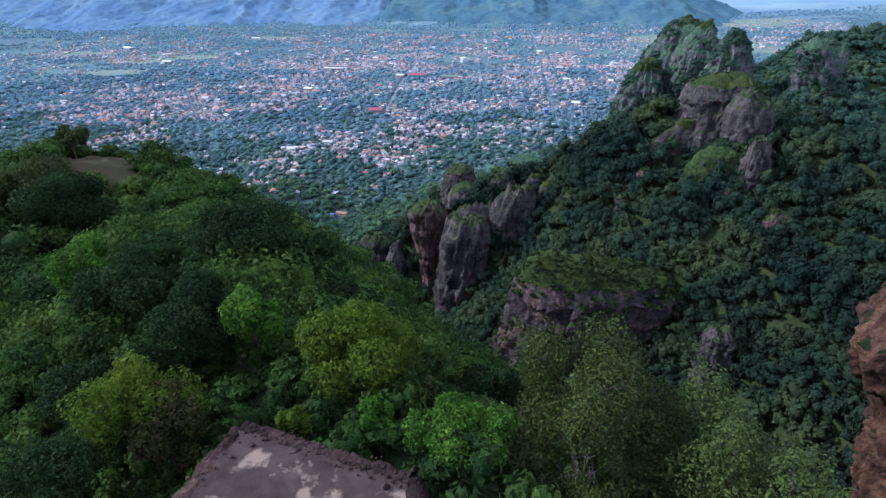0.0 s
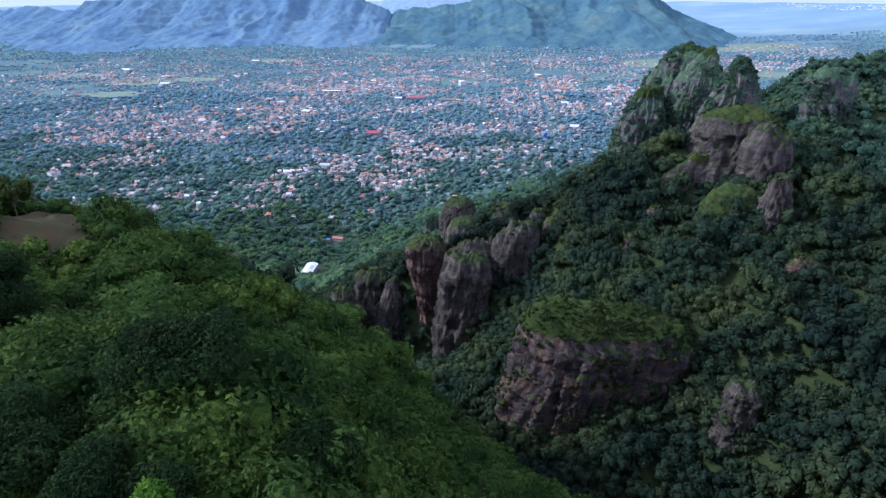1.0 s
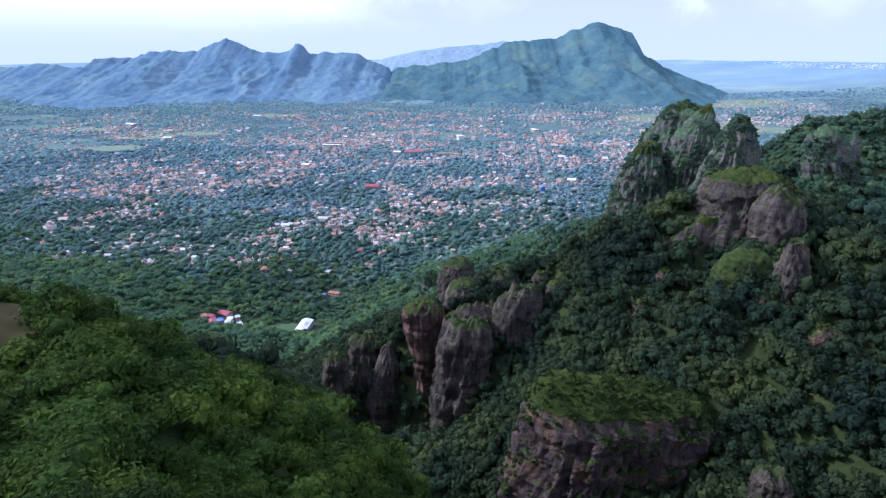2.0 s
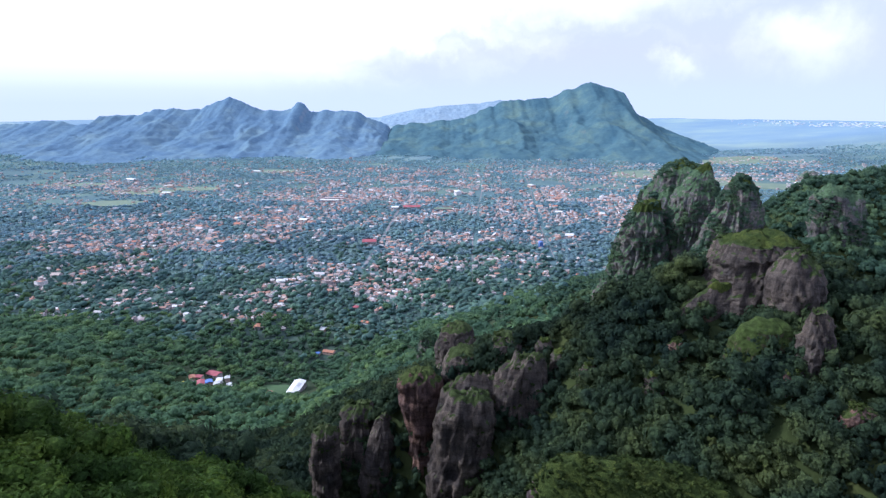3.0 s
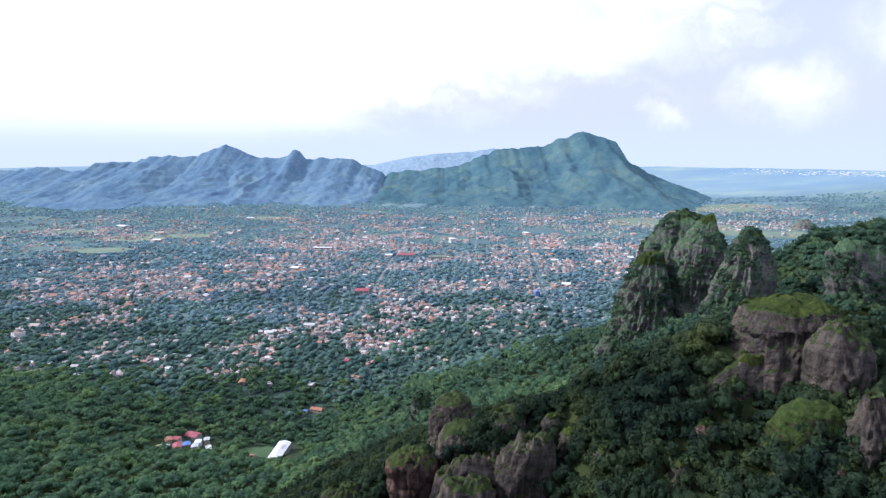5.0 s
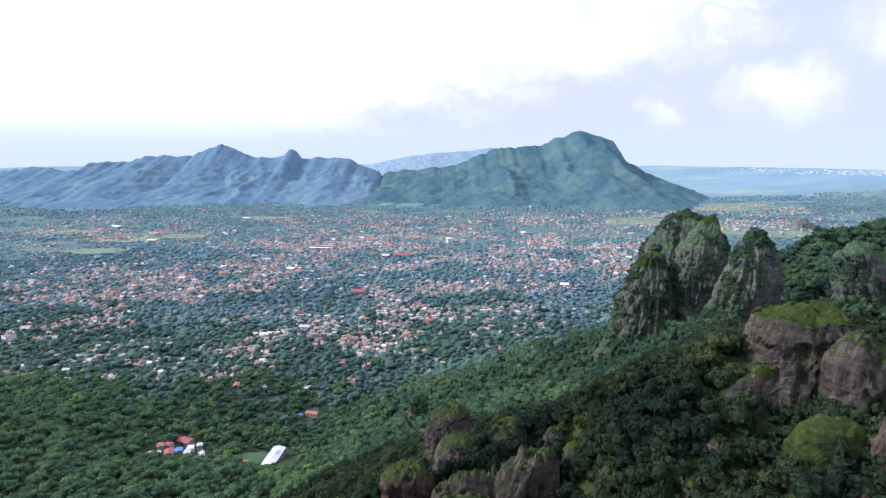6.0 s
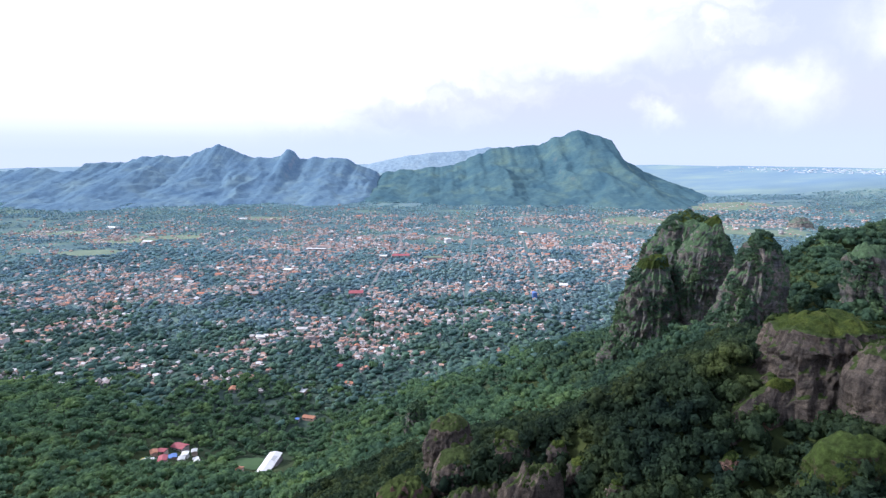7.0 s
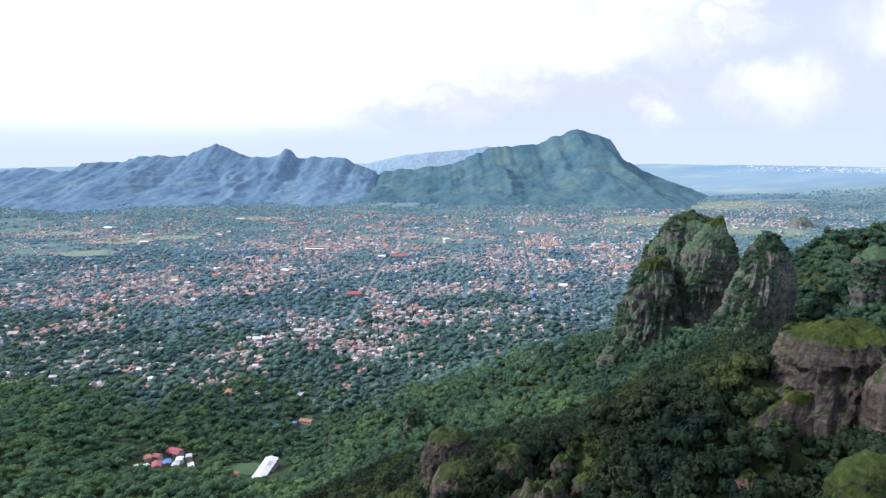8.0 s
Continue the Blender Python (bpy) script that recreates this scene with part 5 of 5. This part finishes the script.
# ---- things in the valley ----
def hall():
    """An open sports hall under a white pitched roof of sheets on steel posts."""
    ob = new("sports_hall")
    ax, ay, bx, by = -211.8, 682.0, -208.4, 724.5
    ob.matrix_basis = Matrix.Translation(((ax + bx) / 2, (ay + by) / 2, float(land(-210, 703)))) @ Matrix.Rotation(-math.atan2(bx - ax, by - ay), 4, "Z")
    w, l, e, r = 8.2, 22.0, 6.0, 8.2
    n = 22
    slope = math.atan2(r - e, w)
    bm = bmesh.new()
    box(bm, 0, math.hypot(w, r - e), 0, 2 * l / n - 0.06, -0.12, 0)
    me = bpy.data.meshes.new("roof_sheet")
    bm.to_mesh(me)
    bm.free()
    me.materials.append(M_SHEET)
    for sgn in (0, 1):
        for i in range(n):
            m = Matrix.Translation((0, -l + 2 * l * i / n + sgn * (2 * l / n - 0.06), r)) @ Matrix.Rotation(sgn * math.pi, 4, "Z") @ Matrix.Rotation(slope, 4, "Y")
            piece("roof_sheet", me, ob, "", m)
    bm = bmesh.new()
    for i in range(2):
        box(bm, 1.0, 5.6, 2 + 5 * i, 6.8 + 5 * i, 0, 0.1, Matrix.Translation((0, 0, r + 0.1)) @ Matrix.Rotation(math.atan2(r - e, w), 4, "Y"))
    part("skylight", bm, M_PATCHSHEET, ob, "dull grey sheets set into the roof")
    for sgn in (-1, 1):
        for i in range(7):
            bm = bmesh.new()
            y = -l + 1 + (2 * l - 2) * i / 6
            box(bm, sgn * (w - 0.5) - 0.2, sgn * (w - 0.5) + 0.2, y - 0.2, y + 0.2, -3, e - 0.1)
            part("post", bm, M_STEEL, ob)
    for yy in (-l + 0.6, l - 0.6):
        bm = bmesh.new()
        box(bm, -w + 0.8, w - 0.8, yy - 0.15, yy + 0.15, -2, 3.0)
        part("end_wall", bm, M_WALL_ONE, ob)
    bm = bmesh.new()
    box(bm, -w, w, -l, l, -3, 0.15)
    part("court_floor", bm, M_ROAD, ob)
    return tagged(ob, "long white pitched sheet roof on steel posts beside a playing field", "sports hall")


hall()


def long_building(name, label, cat, at, turn, w, l, h, roof, rise, wall=None):
    ob = new(name)
    ob.matrix_basis = pose(at[0], at[1], float(land(*at)), 0, 0, turn)
    bm = bmesh.new()
    box(bm, -w / 2, w / 2, -l / 2, l / 2, -2, h)
    part("wall", bm, wall or M_WALL_ONE, ob)
    for sgn in (-1, 1):
        bm = bmesh.new()
        vs = [bm.verts.new(p) for p in ((0, -l / 2 - 0.5, h + rise), (0, l / 2 + 0.5, h + rise), (sgn * (w / 2 + 0.6), l / 2 + 0.5, h - 0.1), (sgn * (w / 2 + 0.6), -l / 2 - 0.5, h - 0.1))]
        top = bm.faces.new(vs)
        ext = bmesh.ops.extrude_face_region(bm, geom=[top])
        bmesh.ops.translate(bm, vec=(0, 0, 0.25), verts=[g for g in ext["geom"] if isinstance(g, bmesh.types.BMVert)])
        bmesh.ops.recalc_face_normals(bm, faces=bm.faces)
        part("roof_slope", bm, roof, ob)
    n = max(2, int(l / 6))
    for sgn in (-1, 1):
        for i in range(n):
            bm = bmesh.new()
            y = -l / 2 + l * (i + 0.5) / n
            box(bm, sgn * w / 2 - 0.05, sgn * w / 2 + 0.05, y - 0.9, y + 0.9, h * 0.4, h * 0.75)
            part("window", bm, M_PANE, ob)
    return tagged(ob, label, cat)


BUILDINGS = [
    ("market_hall", "market hall with a bright red sheet roof", "building", (-208, 1376), 94, 26, 34, 8, M_HAZEREDROOF, 4),
    ("red_roofed_house", "house under a bright red tiled roof among trees", "house", (-325, 722), 70, 11, 18, 5, M_HAZEREDROOF, 2),
    ("white_house", "white house with a pale sheet roof among trees", "house", (-310, 703), 10, 7, 8, 5, M_SHEET, 0.6),
    ("white_house", "white house with a pale sheet roof among trees", "house", (-296, 700), 30, 6, 10, 3, M_SHEET, 0.6),
    ("orange_shed", "small shed under an orange tarpaulin by the playing field", "shed", (-240, 682), 80, 7, 12, 3, M_ORANGE, 0.8),
    ("red_roofed_house", "house under a bright red tiled roof among trees", "house", (-318, 668), 20, 9, 12, 4, M_HAZEREDROOF, 1.5),
    ("yellow_shed", "small shed under a yellow tarpaulin among trees", "shed", (-331, 652), 20, 5, 6, 3, M_YELLOW, 0.5),
    ("blue_shed", "stall under a bright blue tarpaulin among trees", "shed", (-318, 690), 30, 8, 9, 3, M_BLUE, 0.9),
    ("white_house", "tall white house with a flat pale roof among trees", "house", (-305, 716), 20, 6, 7, 6, M_PATCHSHEET, 0.4),
    ("orange_house", "orange-roofed house among trees", "house", (-334, 680), 30, 7, 9, 3.5, M_ORANGE, 1.2),
    ("white_house", "small white house with a pale sheet roof among trees", "house", (-327, 664), 60, 5, 6, 3, M_PATCHSHEET, 0.5),
    ("grey_roofed_house", "small house with a grey sheet roof among trees", "house", (-306, 686), 15, 7, 8, 3.5, M_PATCHSHEET, 0.7),
    ("red_roofed_house", "small house under a red tiled roof among trees", "house", (-336, 702), 80, 7, 10, 4, M_HAZEREDROOF, 1.5),
    ("grey_roofed_house", "small house with a grey sheet roof among trees", "house", (-322, 642), 35, 6, 9, 3, M_PATCHSHEET, 0.6),
    ("orange_house", "orange-roofed house among trees", "house", (-150, 925), 65, 8, 14, 4, M_ORANGE, 1.5),
    ("red_roofed_house", "house under a bright red tiled roof among trees", "house", (-330, 905), 15, 10, 14, 4, M_ORANGE, 1.8),
    ("white_house", "white house with a pale sheet roof among trees", "house", (-600, 900), 75, 10, 20, 4, M_SHEET, 0.8),
    ("orange_house", "orange-roofed house among trees", "house", (-196, 842), 75, 8, 18, 4, M_ORANGE, 1.5),
    ("blue_shed", "small shed under a blue tarpaulin among trees", "shed", (-212, 838), 75, 5, 6, 4, M_BLUE, 0.5),
    ("grey_roofed_house", "house with a wide grey roof among trees", "house", (-222, 905), 70, 12, 16, 4, M_PATCHSHEET, 1.0),
    ("red_roofed_house", "house under a bright red tiled roof among trees", "house", (-178, 985), 85, 10, 13, 5, M_HAZEREDROOF, 2),
    ("tall_blue_shed", "tall structure wrapped in bright blue tarpaulin", "shed", (214, 1345), 4, 9, 13, 16, M_BLUE, 1.5, M_BLUE),
    ("school_building", "long white flat-roofed school block", "school", (-408, 1846), 88, 16, 62, 7, M_SHEET, 0.8),
    ("school_building", "long school block with a reddish roof", "school", (-400, 1885), 88, 16, 66, 7, M_ROOF_ONE, 1.5),
    ("white_hall", "white-roofed hall among low houses", "building", (-428, 1590), 70, 22, 24, 6, M_SHEET, 2),
    ("white_hall", "white-roofed hall in the town centre", "building", (-180, 1738), 90, 18, 22, 7, M_SHEET, 3),
    ("red_market", "wide building with a red roof in the town centre", "building", (-128, 1746), 92, 30, 52, 8, M_HAZEREDROOF, 3),
    ("church", "pale stone church and forecourt in the town centre", "church", (-30, 1724), 92, 24, 56, 9, M_FIELD, 2),
    ("white_block", "tall white building in the town", "building", (18, 1985), 20, 20, 24, 14, M_SHEET, 1),
    ("white_hall", "white-roofed hall beside a field", "building", (-1330, 2300), 60, 26, 60, 6, M_SHEET, 2),
    ("white_hall", "white-roofed hall beside a field", "building", (-1010, 1960), 80, 22, 34, 6, M_SHEET, 2),
    ("white_hall", "white-roofed hall beside a field", "building", (-900, 2570), 85, 22, 36, 6, M_SHEET, 2),
    ("white_block", "white building on the rising ground", "building", (300, 2130), 20, 20, 30, 9, M_SHEET, 1),
]
for row in BUILDINGS:
    long_building(*row)

M_HAZECITY = plain("hazed_far_city", (0.56, 0.62, 0.70), (0.66, 0.70, 0.75), 0.01)
# the distant city on the plain: specks far off, paled by haze in their colour
rr = np.random.default_rng(12)
n = 220
bear, dist = np.radians(rr.normal(0, 1, n) * 4.0 + 35.5), rr.uniform(4700, 4900, n)
cx, cy = dist * np.sin(bear), dist * np.cos(bear)
p = np.stack([cx, cy, land(cx, cy)], -1)
vv, ff = repeat([(a, b) for a, b, c in HOUSES[:2]], rr.integers(0, 2, n), p, rr.uniform(0, 6, n), np.stack([rr.uniform(8, 22, n), rr.uniform(3, 6, n)], -1), rr)
tagged(new("distant_city", mesh_of("distant_city", vv, ff, [M_HAZECITY])), "haze-paled buildings of a city far out on the plain", "buildings", kind="stuff")
